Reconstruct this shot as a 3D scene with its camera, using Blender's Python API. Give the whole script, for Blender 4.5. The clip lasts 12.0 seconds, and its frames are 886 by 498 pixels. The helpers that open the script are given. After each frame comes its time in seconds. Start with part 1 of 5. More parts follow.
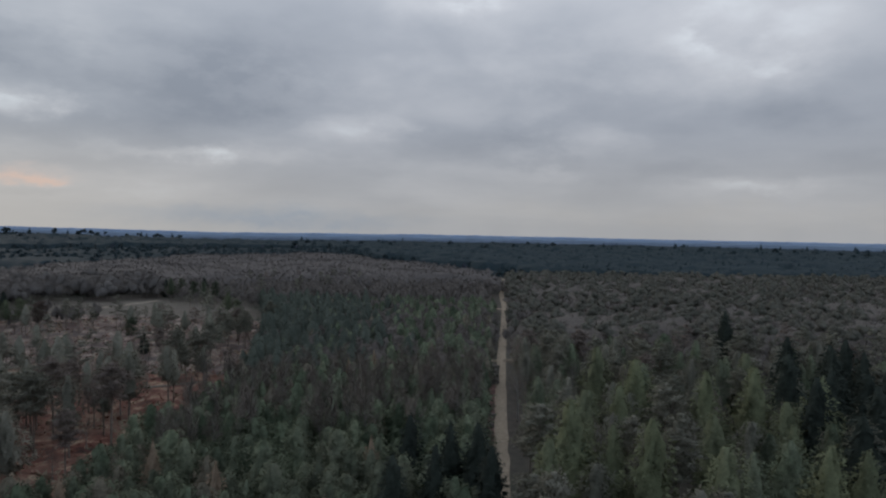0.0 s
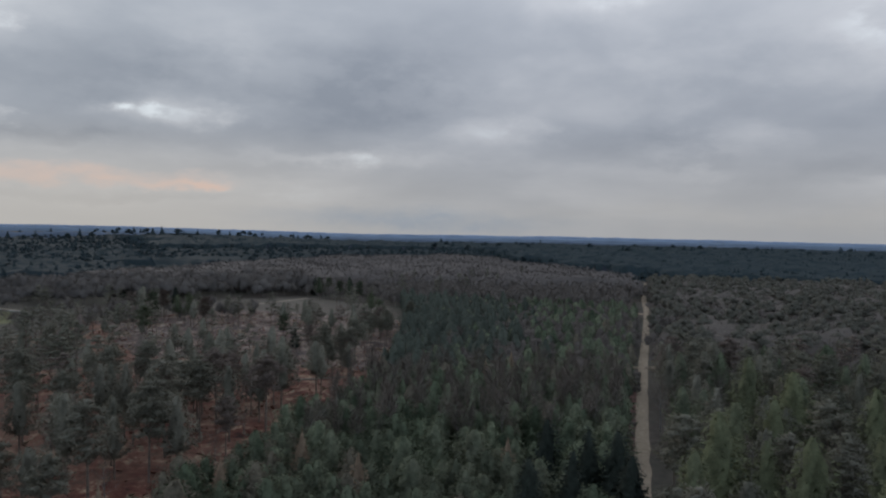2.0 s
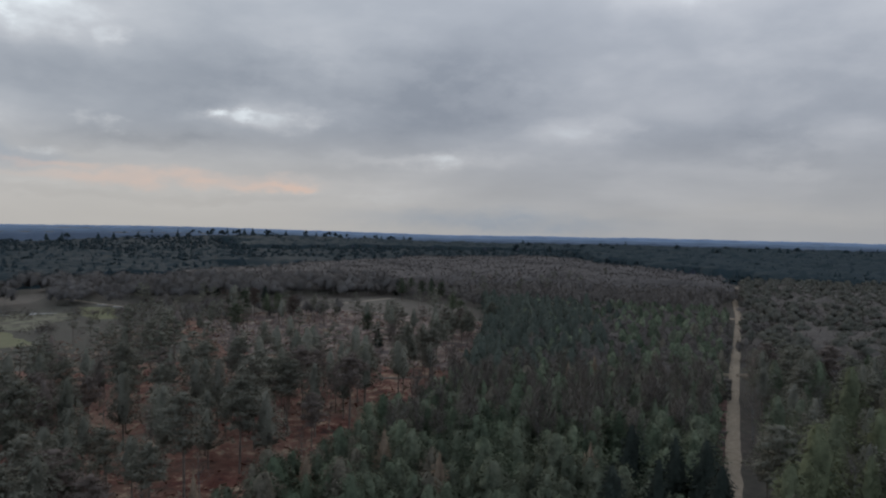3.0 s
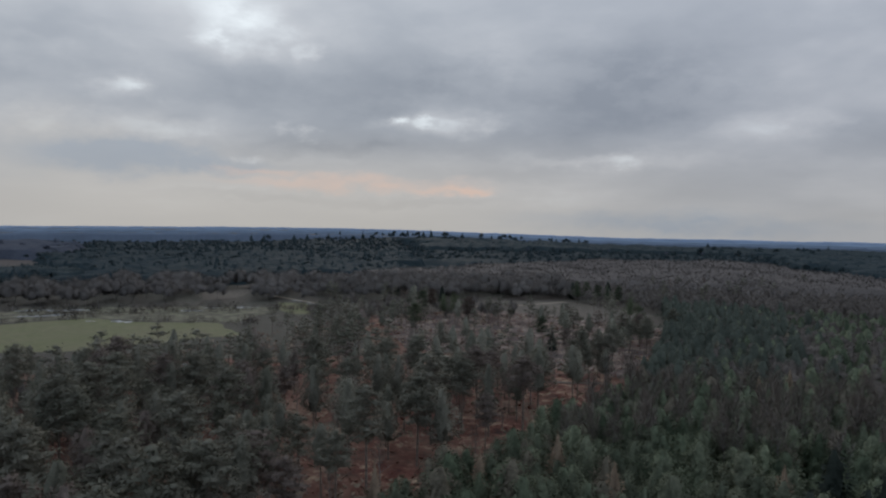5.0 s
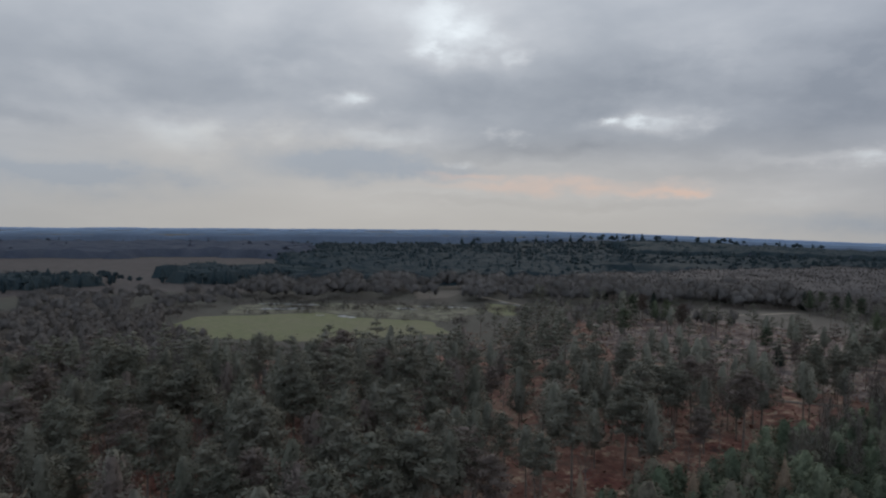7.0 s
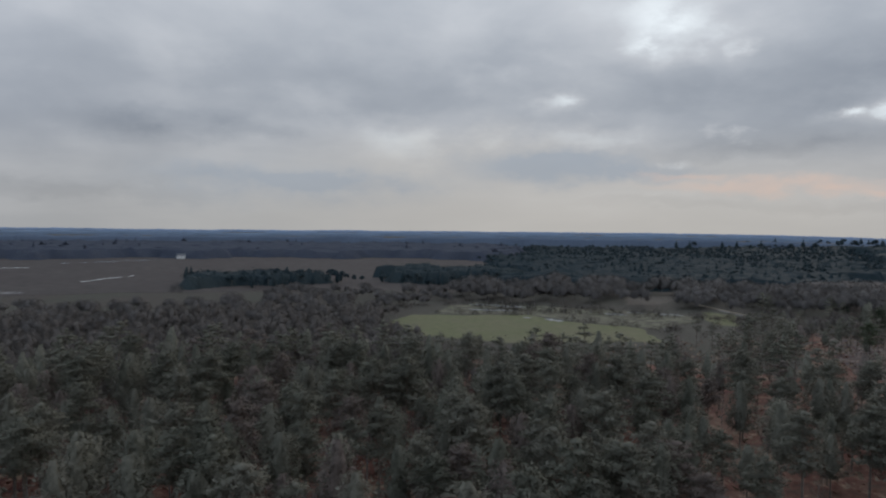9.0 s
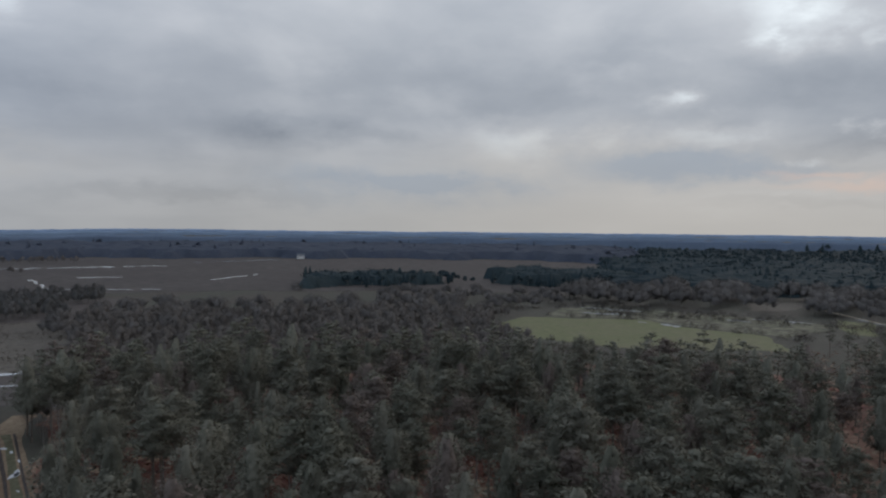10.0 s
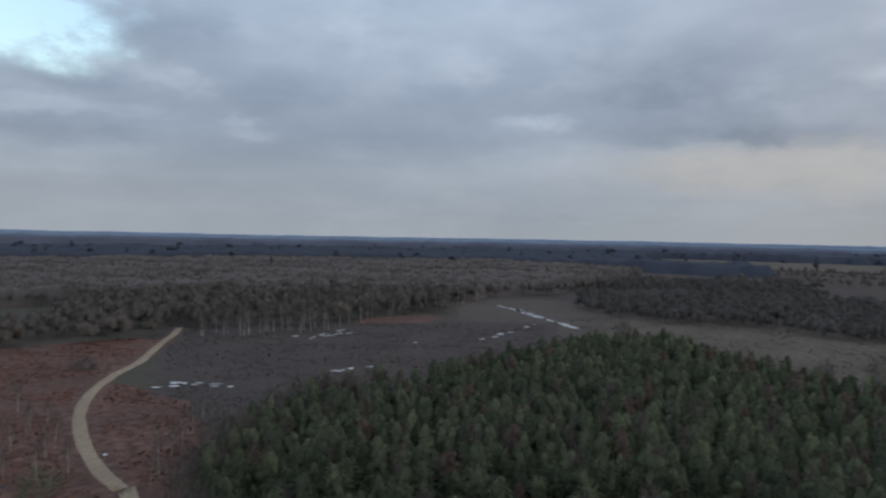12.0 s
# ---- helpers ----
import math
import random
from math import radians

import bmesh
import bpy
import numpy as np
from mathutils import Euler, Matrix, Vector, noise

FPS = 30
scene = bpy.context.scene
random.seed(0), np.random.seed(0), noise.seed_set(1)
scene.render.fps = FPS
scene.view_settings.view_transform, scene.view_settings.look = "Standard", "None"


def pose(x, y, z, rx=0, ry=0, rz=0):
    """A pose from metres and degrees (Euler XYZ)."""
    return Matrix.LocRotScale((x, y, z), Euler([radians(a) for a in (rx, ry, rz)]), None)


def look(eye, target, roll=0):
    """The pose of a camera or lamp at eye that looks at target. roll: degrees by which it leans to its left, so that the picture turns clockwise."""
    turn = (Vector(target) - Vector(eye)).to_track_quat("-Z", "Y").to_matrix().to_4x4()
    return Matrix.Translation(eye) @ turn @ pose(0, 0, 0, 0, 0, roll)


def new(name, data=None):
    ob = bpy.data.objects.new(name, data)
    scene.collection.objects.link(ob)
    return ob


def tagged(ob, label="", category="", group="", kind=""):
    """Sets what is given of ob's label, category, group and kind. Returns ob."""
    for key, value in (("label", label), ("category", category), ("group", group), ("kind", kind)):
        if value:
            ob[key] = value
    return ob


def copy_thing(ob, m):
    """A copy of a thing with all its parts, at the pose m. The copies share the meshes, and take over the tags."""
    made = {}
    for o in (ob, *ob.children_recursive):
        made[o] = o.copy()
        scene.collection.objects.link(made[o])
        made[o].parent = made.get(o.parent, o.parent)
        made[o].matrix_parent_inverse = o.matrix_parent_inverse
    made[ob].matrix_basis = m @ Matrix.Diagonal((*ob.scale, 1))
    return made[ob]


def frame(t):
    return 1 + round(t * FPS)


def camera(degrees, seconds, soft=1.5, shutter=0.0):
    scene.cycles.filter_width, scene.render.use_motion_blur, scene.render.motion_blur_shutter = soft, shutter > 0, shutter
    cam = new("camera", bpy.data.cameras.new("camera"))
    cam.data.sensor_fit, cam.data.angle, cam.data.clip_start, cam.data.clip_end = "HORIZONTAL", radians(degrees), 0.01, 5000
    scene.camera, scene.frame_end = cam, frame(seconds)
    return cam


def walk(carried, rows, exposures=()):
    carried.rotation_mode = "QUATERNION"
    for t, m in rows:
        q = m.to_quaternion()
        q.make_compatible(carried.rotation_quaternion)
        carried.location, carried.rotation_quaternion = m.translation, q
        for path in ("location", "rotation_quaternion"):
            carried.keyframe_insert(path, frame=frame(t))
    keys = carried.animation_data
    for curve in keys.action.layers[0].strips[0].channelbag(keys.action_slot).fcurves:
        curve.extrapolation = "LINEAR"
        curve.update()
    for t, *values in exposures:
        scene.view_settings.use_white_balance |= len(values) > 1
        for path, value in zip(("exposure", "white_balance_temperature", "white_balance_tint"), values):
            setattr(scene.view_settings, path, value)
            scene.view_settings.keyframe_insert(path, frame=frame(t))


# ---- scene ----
# The camera hovers over a forest track and turns to its left about an upright axis.
cam = camera(64.7, 12.0, soft=2.2, shutter=0.15)
EYE, TILT, ROLL = 55.0, -1.99, 0.86
YAWS = [(0, -0.00), (0.5, 3.03), (1, 5.82), (1.5, 8.32), (2, 11.26), (2.5, 14.31), (3, 17.94), (3.2, 19.38), (4.8, 30.62), (5, 32.18), (5.5, 36.13), (6, 40.70), (6.5, 44.91), (7, 49.05), (7.2, 50.79), (8.8, 64.25), (9, 65.96), (9.5, 70.24), (10, 75.02), (10.3, 77.67), (10.4, 81.93), (10.5, 86.23), (10.8, 98.87), (11, 107.69), (11.2, 116.32), (11.5, 128.68), (11.8, 141.80), (12, 149.36)]
walk(cam, [(t, pose(0, 0, EYE, 90 + TILT, 0, yaw) @ pose(0, 0, 0, 0, 0, ROLL)) for t, yaw in YAWS])

# ---- light: a closed evening cloud cover, thin in places ----
ZENITH = 2.0
SUN_AZ, SUN_EL = 37.0, 9.0   # degrees left of +y, above the horizon


def sky_world():
    world = bpy.data.worlds.new("overcast_sky")
    world.use_nodes = True
    scene.world = world
    nt = world.node_tree
    N, L = nt.nodes, nt.links
    N.clear()

    def math_(op, a, b=None, c=None):
        n = N.new("ShaderNodeMath")
        n.operation = op
        for i, v in enumerate((a, b, c)):
            if v is None:
                continue
            if isinstance(v, (int, float)):
                n.inputs[i].default_value = v
            else:
                L.new(v, n.inputs[i])
        return n.outputs[0]

    def vmath(op, a, b):
        n = N.new("ShaderNodeVectorMath")
        n.operation = op
        for i, v in enumerate((a, b)):
            if isinstance(v, tuple):
                n.inputs[i].default_value = v
            elif v is not None:
                L.new(v, n.inputs[i])
        return n

    def smooth(v, lo, hi, a=0.0, b=1.0):
        n = N.new("ShaderNodeMapRange")
        n.interpolation_type = "SMOOTHSTEP"
        L.new(v, n.inputs[0])
        for i, k in enumerate((lo, hi, a, b)):
            n.inputs[i + 1].default_value = k
        return n.outputs[0]

    def fbm(vec, scale, detail, rough, distort=0.0):
        n = N.new("ShaderNodeTexNoise")
        L.new(vec, n.inputs["Vector"])
        n.inputs["Scale"].default_value, n.inputs["Detail"].default_value = scale, detail
        n.inputs["Roughness"].default_value, n.inputs["Distortion"].default_value = rough, distort
        return n

    def mix(fac, a, b):
        n = N.new("ShaderNodeMix")
        n.data_type = "RGBA"
        if isinstance(fac, (int, float)):
            n.inputs[0].default_value = fac
        else:
            L.new(fac, n.inputs[0])
        for i, v in ((6, a), (7, b)):
            if isinstance(v, tuple):
                n.inputs[i].default_value = (*v, 1)
            else:
                L.new(v, n.inputs[i])
        return n.outputs[2]

    way = N.new("ShaderNodeTexCoord").outputs["Generated"]
    sep = N.new("ShaderNodeSeparateXYZ")
    L.new(way, sep.inputs[0])
    x, y, z = sep.outputs
    up = math_("MAXIMUM", z, 0.0)
    # the cloud layer lies flat, so that it closes up into streaks towards the horizon
    k = math_("DIVIDE", 1.0, math_("ADD", up, 0.16))
    sheet = N.new("ShaderNodeCombineXYZ")
    L.new(math_("MULTIPLY", x, k), sheet.inputs[0])
    L.new(math_("MULTIPLY", y, k), sheet.inputs[1])
    sheet = sheet.outputs[0]
    big = fbm(sheet, 0.5, 3, 0.45, 0.2).outputs[0]
    mid = fbm(sheet, 1.5, 5, 0.5, 0.2).outputs[0]
    heap = vmath("MULTIPLY", way, (1.0, 1.0, 2.0)).outputs[0]
    puffs = fbm(heap, 5.0, 5, 0.52, 0.25).outputs[0]
    # bearings in degrees, shaken a little so that breaks in the cloud have torn edges
    bearing = math_("MULTIPLY", math_("ARCTAN2", math_("MULTIPLY", x, -1.0), y), 57.2958)
    bearing = math_("ADD", bearing, math_("MULTIPLY", math_("LESS_THAN", bearing, -100.0), 360.0))
    rise = math_("MULTIPLY", math_("ARCSINE", z), 57.2958)
    place = N.new("ShaderNodeCombineXYZ")
    L.new(bearing, place.inputs[0])
    L.new(rise, place.inputs[1])
    shake = fbm(heap, 11.0, 5, 0.58)
    off = vmath("MULTIPLY", vmath("SUBTRACT", shake.outputs["Color"], (0.5, 0.5, 0.5)).outputs[0], (9.0, 3.4, 0.0)).outputs[0]
    place = vmath("ADD", place.outputs[0], off).outputs[0]

    texture = smooth(shake.outputs[0], 0.34, 0.64, 0.6, 1.25)

    def breaks(spots):
        total = None
        for az, el, half_w, half_h, gain in spots:
            d = vmath("MULTIPLY", vmath("SUBTRACT", place, (az, el, 0.0)).outputs[0], (1 / half_w, 1 / half_h, 0.0)).outputs[0]
            n = N.new("ShaderNodeVectorMath")
            n.operation = "LENGTH"
            L.new(d, n.inputs[0])
            s = math_("MULTIPLY", smooth(n.outputs["Value"], 0.0, 1.5, gain, 0.0), texture)
            total = s if total is None else math_("ADD", total, s)
        return total

    thin = breaks(BRIGHT_GAPS + PALE_BANDS + PALE_VEILS + SUNWARD_VEILS)
    thick = breaks(GREY_BANKS + LOW_BANKS + FAR_BANKS)
    warm = breaks(EVENING_GLOW)
    body_ = math_("ADD", math_("MULTIPLY", math_("SUBTRACT", big, 0.5), 0.7), math_("ADD", math_("MULTIPLY", math_("SUBTRACT", mid, 0.5), 0.45), math_("MULTIPLY", math_("SUBTRACT", puffs, 0.5), 0.55)))
    v = math_("ADD", math_("ADD", 0.42, body_), math_("SUBTRACT", thin, thick))
    ramp = N.new("ShaderNodeValToRGB")
    L.new(v, ramp.inputs[0])
    stops = ramp.color_ramp.elements
    stops[0].position, stops[0].color = 0.0, (0.245, 0.275, 0.33, 1)
    stops[1].position, stops[1].color = 1.0, (0.74, 0.80, 0.86, 1)
    for p, c in ((0.35, (0.335, 0.365, 0.42, 1)), (0.6, (0.45, 0.475, 0.525, 1))):
        e = stops.new(p)
        e.color = c
    cloud = ramp.outputs[0]
    # paler and warmer haze low down
    low = smooth(rise, 0.0, 8.5, 1.0, 0.0)
    cloud = mix(math_("MULTIPLY", low, 0.6), cloud, (0.53, 0.525, 0.52))
    sunset = math_("MULTIPLY", smooth(bearing, 5.0, 40.0), smooth(bearing, 55.0, 100.0, 1.0, 0.0))
    cloud = mix(math_("MULTIPLY", math_("MULTIPLY", low, sunset), 0.55), cloud, (0.68, 0.64, 0.60))
    # bluer away from the sunset
    cool = math_("MULTIPLY", smooth(bearing, 90.0, 150.0), smooth(rise, 0.0, 20.0, 0.75, 1.0))
    cloud = mix(cool, cloud, vmath("MULTIPLY", cloud, (0.885, 1.0, 1.11)).outputs[0])
    # a touch of cream round the low sun
    cream = math_("MULTIPLY", smooth(bearing, 0.0, 45.0), smooth(bearing, 75.0, 125.0, 1.0, 0.0))
    cloud = mix(cream, cloud, vmath("MULTIPLY", cloud, (1.0, 1.003, 0.985)).outputs[0])
    cloud = mix(math_("MINIMUM", breaks(CREAM_VEILS), 0.6), cloud, (0.55, 0.53, 0.50))
    cloud = mix(math_("MINIMUM", warm, 0.8), cloud, (0.76, 0.57, 0.48))
    cloud = mix(math_("MINIMUM", breaks(BLUE_HAZE), 0.6), cloud, (0.33, 0.39, 0.47))
    clear = N.new("ShaderNodeTexSky")
    clear.sky_type, clear.sun_disc = "NISHITA", False
    clear.sun_elevation, clear.sun_rotation = radians(SUN_EL), radians(-SUN_AZ)
    clear_col = vmath("MULTIPLY", clear.outputs[0], (0.25, 0.25, 0.25)).outputs[0]
    colour = mix(math_("MINIMUM", breaks(CLEAR_SKY), 0.92), cloud, clear_col)
    # an overcast sky is brighter overhead than at the horizon
    lift = math_("DIVIDE", math_("ADD", 1.0, math_("MULTIPLY", up, ZENITH)), 1 + ZENITH * 0.13)
    colour = vmath("SCALE", colour, None)
    L.new(lift, colour.inputs["Scale"])
    colour = colour.outputs[0]
    bg = N.new("ShaderNodeBackground")
    L.new(colour, bg.inputs[0])
    bg.inputs[1].default_value = 1.0
    out = N.new("ShaderNodeOutputWorld")
    L.new(bg.outputs[0], out.inputs[0])


# bearing, height, half width, half height (degrees), gain
BRIGHT_GAPS = [
    (-19.1, 13.7, 2.1, 1.30, 0.22), (0.0, 17.5, 4.2, 1.39, 0.19), (36.1, 8.2, 3.9, 0.74, 0.19), (37.1, 8.3, 1.2, 0.37, 0.31), (34.3, 8.1, 1.2, 0.37, 0.22), (43.6, 7.0, 1.0, 0.65, 0.34),
    (50.1, 16.1, 2.1, 2.78, 0.15), (46.8, 14.7, 3.5, 1.85, 0.12), (50.9, 14.0, 1.2, 0.83, 0.19), (42.9, 13.1, 1.0, 0.83, 0.25), (47.8, 5.2, 1.1, 0.32, 0.31), (177.6, 8.1, 5.6, 0.83, 0.26),
    (170.7, 10.6, 3.9, 1.20, 0.22), (165.8, 8.2, 1.4, 0.83, 0.15), (164.5, 6.9, 2.2, 0.65, 0.22), (174.6, 11.5, 4.6, 0.74, 0.19), (115.8, 10.3, 3.5, 0.74, 0.09),
]
PALE_BANDS = [
    (-23.8, 11.8, 6.0, 1.76, 0.22), (30.3, 8.2, 5.6, 1.48, 0.25), (6.7, 7.1, 5.6, 1.02, 0.2), (18.5, 5.1, 3.7, 0.74, 0.18), (-22.5, 3.2, 7.9, 0.79, 0.25), (27.1, 2.3, 7.9, 1.02, 0.24),
    (-9.8, 4.2, 6.5, 0.60, 0.15), (-11.5, 7.3, 4.2, 1.85, 0.12), (29.9, 7.8, 4.2, 0.74, 0.2), (41.1, 5.4, 6.0, 0.60, 0.16), (22.8, 5.1, 4.6, 0.65, 0.13), (-11.6, 6.5, 5.6, 2.55, 0.14),
    (56.1, 9.7, 2.5, 1.39, 0.22), (56.3, 6.9, 6.9, 0.93, 0.2), (17.7, 5.2, 7.9, 0.60, 0.16), (66.4, 6.6, 6.5, 2.08, 0.14),
]
PALE_VEILS = [
    (135.1, 2.4, 24.1, 2.31, 0.14), (-16.1, 15.2, 12.0, 5.09, 0.12), (4.0, 10.3, 9.3, 3.24, 0.1), (72.4, 7.3, 10.2, 1.39, 0.1), (62.9, 11.7, 4.2, 1.30, 0.14), (56.2, 9.6, 2.3, 1.02, 0.18),
    (76.6, 10.1, 5.6, 0.83, 0.1), (67.3, 4.5, 6.5, 2.08, 0.12), (107.0, 14.0, 1.9, 1.39, 0.08), (111.9, 14.4, 5.1, 2.08, 0.06), (116.2, 10.7, 5.6, 1.11, 0.15), (116.6, 6.9, 4.4, 0.93, 0.22),
    (86.6, 12.4, 3.2, 1.57, 0.1), (111.0, 14.5, 5.6, 2.22, 0.13), (141.8, 8.2, 2.8, 0.83, 0.18), (127.6, 6.2, 4.6, 0.65, 0.14), (147.9, 12.1, 2.8, 1.76, 0.16), (155.7, 14.9, 3.2, 2.55, 0.16),
    (142.1, 8.2, 2.3, 0.65, 0.08),
]
GREY_BANKS = [
    (18.1, 10.4, 8.3, 2.78, 0.12), (21.8, 7.5, 7.9, 1.20, 0.1), (-5.2, 6.3, 6.5, 1.57, 0.12), (-7.8, 12.1, 7.9, 2.78, 0.12), (-16.3, 3.8, 6.5, 1.20, 0.2), (-24.3, 8.2, 6.5, 1.30, 0.14),
    (-29.5, 4.3, 7.9, 1.11, 0.1), (39.6, 10.6, 11.1, 2.31, 0.12), (-9.9, 10.6, 14.8, 6.48, 0.1), (11.9, 9.4, 14.8, 5.56, 0.08), (18.4, 10.7, 7.9, 3.24, 0.14), (43.9, 6.0, 7.9, 0.56, 0.14),
    (58.7, 13.7, 6.5, 2.78, 0.14), (50.0, 10.7, 6.0, 1.85, 0.2), (33.3, 11.7, 12.5, 2.87, 0.22), (15.1, 13.2, 10.2, 3.70, 0.1), (37.4, 6.0, 7.9, 0.83, 0.16), (-6.1, 6.1, 7.9, 2.04, 0.16),
]
LOW_BANKS = [
    (34.9, 1.7, 8.3, 0.37, 0.2), (40.1, 1.9, 13.0, 0.42, 0.22), (28.6, 4.0, 5.6, 0.42, 0.14), (25.5, 4.6, 6.5, 0.46, 0.12), (88.4, 7.2, 6.0, 1.30, 0.18), (79.2, 7.0, 3.5, 0.74, 0.14),
    (93.6, 2.3, 10.2, 0.93, 0.18), (43.9, 1.9, 12.0, 0.42, 0.2), (127.8, 8.1, 8.3, 2.08, 0.11), (106.5, 9.1, 6.5, 2.13, 0.14), (88.7, 7.2, 6.5, 1.20, 0.16), (95.9, 2.0, 7.4, 0.65, 0.24),
    (98.2, 1.9, 10.2, 0.65, 0.18), (141.0, 0.8, 3.7, 0.28, 0.12),
]
FAR_BANKS = [
    (76.9, 10.4, 14.8, 3.24, 0.12), (133.1, 11.0, 10.2, 3.06, 0.1), (124.9, 6.7, 8.3, 1.11, 0.17), (154.2, 8.4, 6.9, 2.78, 0.14), (171.5, 13.7, 5.6, 2.31, 0.24), (135.3, 11.1, 13.0, 3.06, 0.2),
    (129.0, 7.2, 11.1, 1.20, 0.17), (160.1, 6.5, 8.3, 1.57, 0.12), (179.0, 6.2, 6.9, 1.20, 0.22), (162.8, 10.1, 4.2, 2.13, 0.16), (170.7, 2.8, 10.2, 0.65, 0.14), (179.0, 10.2, 5.6, 0.74, 0.18),
]
EVENING_GLOW = [
    (47.8, 4.1, 3.7, 0.28, 0.44), (40.1, 3.3, 8.3, 0.62, 0.4), (31.5, 2.6, 3.5, 0.38, 0.6), (39.6, 3.2, 11.1, 0.56, 0.24), (31.3, 2.7, 4.2, 0.49, 0.36),
]
SUNWARD_VEILS = [
    (51.3, 14.4, 10.6, 4.17, 0.12), (45.1, 2.2, 13.0, 1.67, 0.14), (30.9, 4.2, 9.3, 1.39, 0.1),
]
CREAM_VEILS = [
    (119.3, 4.6, 14.8, 2.08, 0.4), (126.1, 5.0, 12.0, 1.20, 0.35), (120.2, 4.1, 12.0, 1.85, 0.3), (67.3, 4.5, 9.3, 2.78, 0.25), (-18.5, 1.0, 24.1, 1.20, 0.25), (64.2, 6.3, 11.6, 2.31, 0.2),
]
CLEAR_SKY = [
    (179.6, 13.6, 5.8, 2.87, 1.44), (181.3, 11.7, 2.8, 1.02, 0.54),
]
BLUE_HAZE = [
    (13.8, 0.3, 11.6, 0.83, 0.65), (56.3, 4.8, 7.9, 1.30, 0.6), (78.7, 3.1, 13.9, 1.85, 0.35), (55.6, 4.6, 7.9, 1.11, 0.5), (81.0, 3.4, 8.3, 0.83, 0.3), (74.4, 3.2, 10.2, 0.93, 0.3),
    (147.9, 1.7, 14.8, 2.31, 0.35), (157.9, 2.3, 19.4, 1.85, 0.25), (173.5, 12.3, 9.3, 1.85, 0.4),
]
sky_world()

sun = new("sun", bpy.data.lights.new("sun", "SUN"))
sun.data.energy, sun.data.angle, sun.data.color = 0.5, radians(20), (1.0, 0.9, 0.8)
sun.matrix_world = look((-math.sin(radians(SUN_AZ)) * 100, math.cos(radians(SUN_AZ)) * 100, 100 * math.tan(radians(SUN_EL + 12))), (0, 0, 0))


# ---- materials ----
def material(name, rough=0.85, spec=0.25):
    m = bpy.data.materials.new(name)
    m.use_nodes = True
    b = m.node_tree.nodes["Principled BSDF"]
    b.inputs["Roughness"].default_value = rough
    b.inputs["Specular IOR Level"].default_value = spec
    return m, m.node_tree.nodes, m.node_tree.links, b


def noise_node(N, L, vec, scale, detail=4, rough=0.6):
    n = N.new("ShaderNodeTexNoise")
    if vec is not None:
        L.new(vec, n.inputs["Vector"])
    n.inputs["Scale"].default_value, n.inputs["Detail"].default_value, n.inputs["Roughness"].default_value = scale, detail, rough
    return n.outputs[0]


def ramp_node(N, L, fac, *stops):
    r = N.new("ShaderNodeValToRGB")
    L.new(fac, r.inputs[0])
    e = r.color_ramp.elements
    e[0].position, e[0].color = stops[0][0], (*stops[0][1], 1)
    e[1].position, e[1].color = stops[-1][0], (*stops[-1][1], 1)
    for p, c in stops[1:-1]:
        k = e.new(p)
        k.color = (*c, 1)
    return r.outputs[0]


def mix_node(N, L, fac, a, b, blend="MIX"):
    n = N.new("ShaderNodeMix")
    n.data_type, n.blend_type = "RGBA", blend
    if isinstance(fac, (int, float)):
        n.inputs[0].default_value = fac
    else:
        L.new(fac, n.inputs[0])
    for i, v in ((6, a), (7, b)):
        if isinstance(v, tuple):
            n.inputs[i].default_value = (*v, 1)
        else:
            L.new(v, n.inputs[i])
    return n.outputs[2]


def foliage(name, dark, mid, light, patch=None, odd=None, odd_share=0.0, rough=0.8, thin=0.3, calm=0.45):
    """Needles or twigs: one tone a tree, one a spray, slow drifts from stand to stand, and some odd trees."""
    m, N, L, b = material(name, rough, 0.03)
    dark, light = (tuple((1 - calm) * p + calm * q for p, q in zip(c, mid)) for c in (dark, light))
    geo, info, tone = N.new("ShaderNodeNewGeometry"), N.new("ShaderNodeObjectInfo"), N.new("ShaderNodeAttribute")
    tone.attribute_name = "tone"

    def calc(op, p, q):
        n = N.new("ShaderNodeMath")
        n.operation = op
        for i, v in enumerate((p, q)):
            if isinstance(v, (int, float)):
                n.inputs[i].default_value = v
            elif v is not None:
                L.new(v, n.inputs[i])
        return n.outputs[0]

    tree = calc("FRACT", calc("ADD", info.outputs["Random"], tone.outputs["Fac"]), None)
    v = calc("ADD", calc("MULTIPLY", tree, 0.84), calc("MULTIPLY", geo.outputs["Random Per Island"], 0.16))
    col = ramp_node(N, L, v, (0.08, dark), (0.5, mid), (0.92, light))
    drift = noise_node(N, L, geo.outputs["Position"], 0.05, 3)
    col = mix_node(N, L, ramp_node(N, L, drift, (0.42, (0, 0, 0)), (0.68, (0.7, 0.7, 0.7))), col, patch or mid)
    if odd:
        col = mix_node(N, L, calc("GREATER_THAN", calc("FRACT", calc("MULTIPLY", tree, 7.31), None), 1 - odd_share), col, odd)
    leafy = ramp_node(N, L, noise_node(N, L, geo.outputs["Position"], 0.9, 5, 0.7), (0.36, (0.6 + 0.35 * calm,) * 3), (0.64, (1.32 - 0.27 * calm,) * 3))
    col = mix_node(N, L, 1.0, col, leafy, "MULTIPLY")
    L.new(col, b.inputs["Base Color"])
    soft = N.new("ShaderNodeBsdfTranslucent")
    L.new(col, soft.inputs["Color"])
    both = N.new("ShaderNodeMixShader")
    both.inputs[0].default_value = thin
    L.new(b.outputs[0], both.inputs[1])
    L.new(soft.outputs[0], both.inputs[2])
    L.new(both.outputs[0], N["Material Output"].inputs["Surface"])
    return m


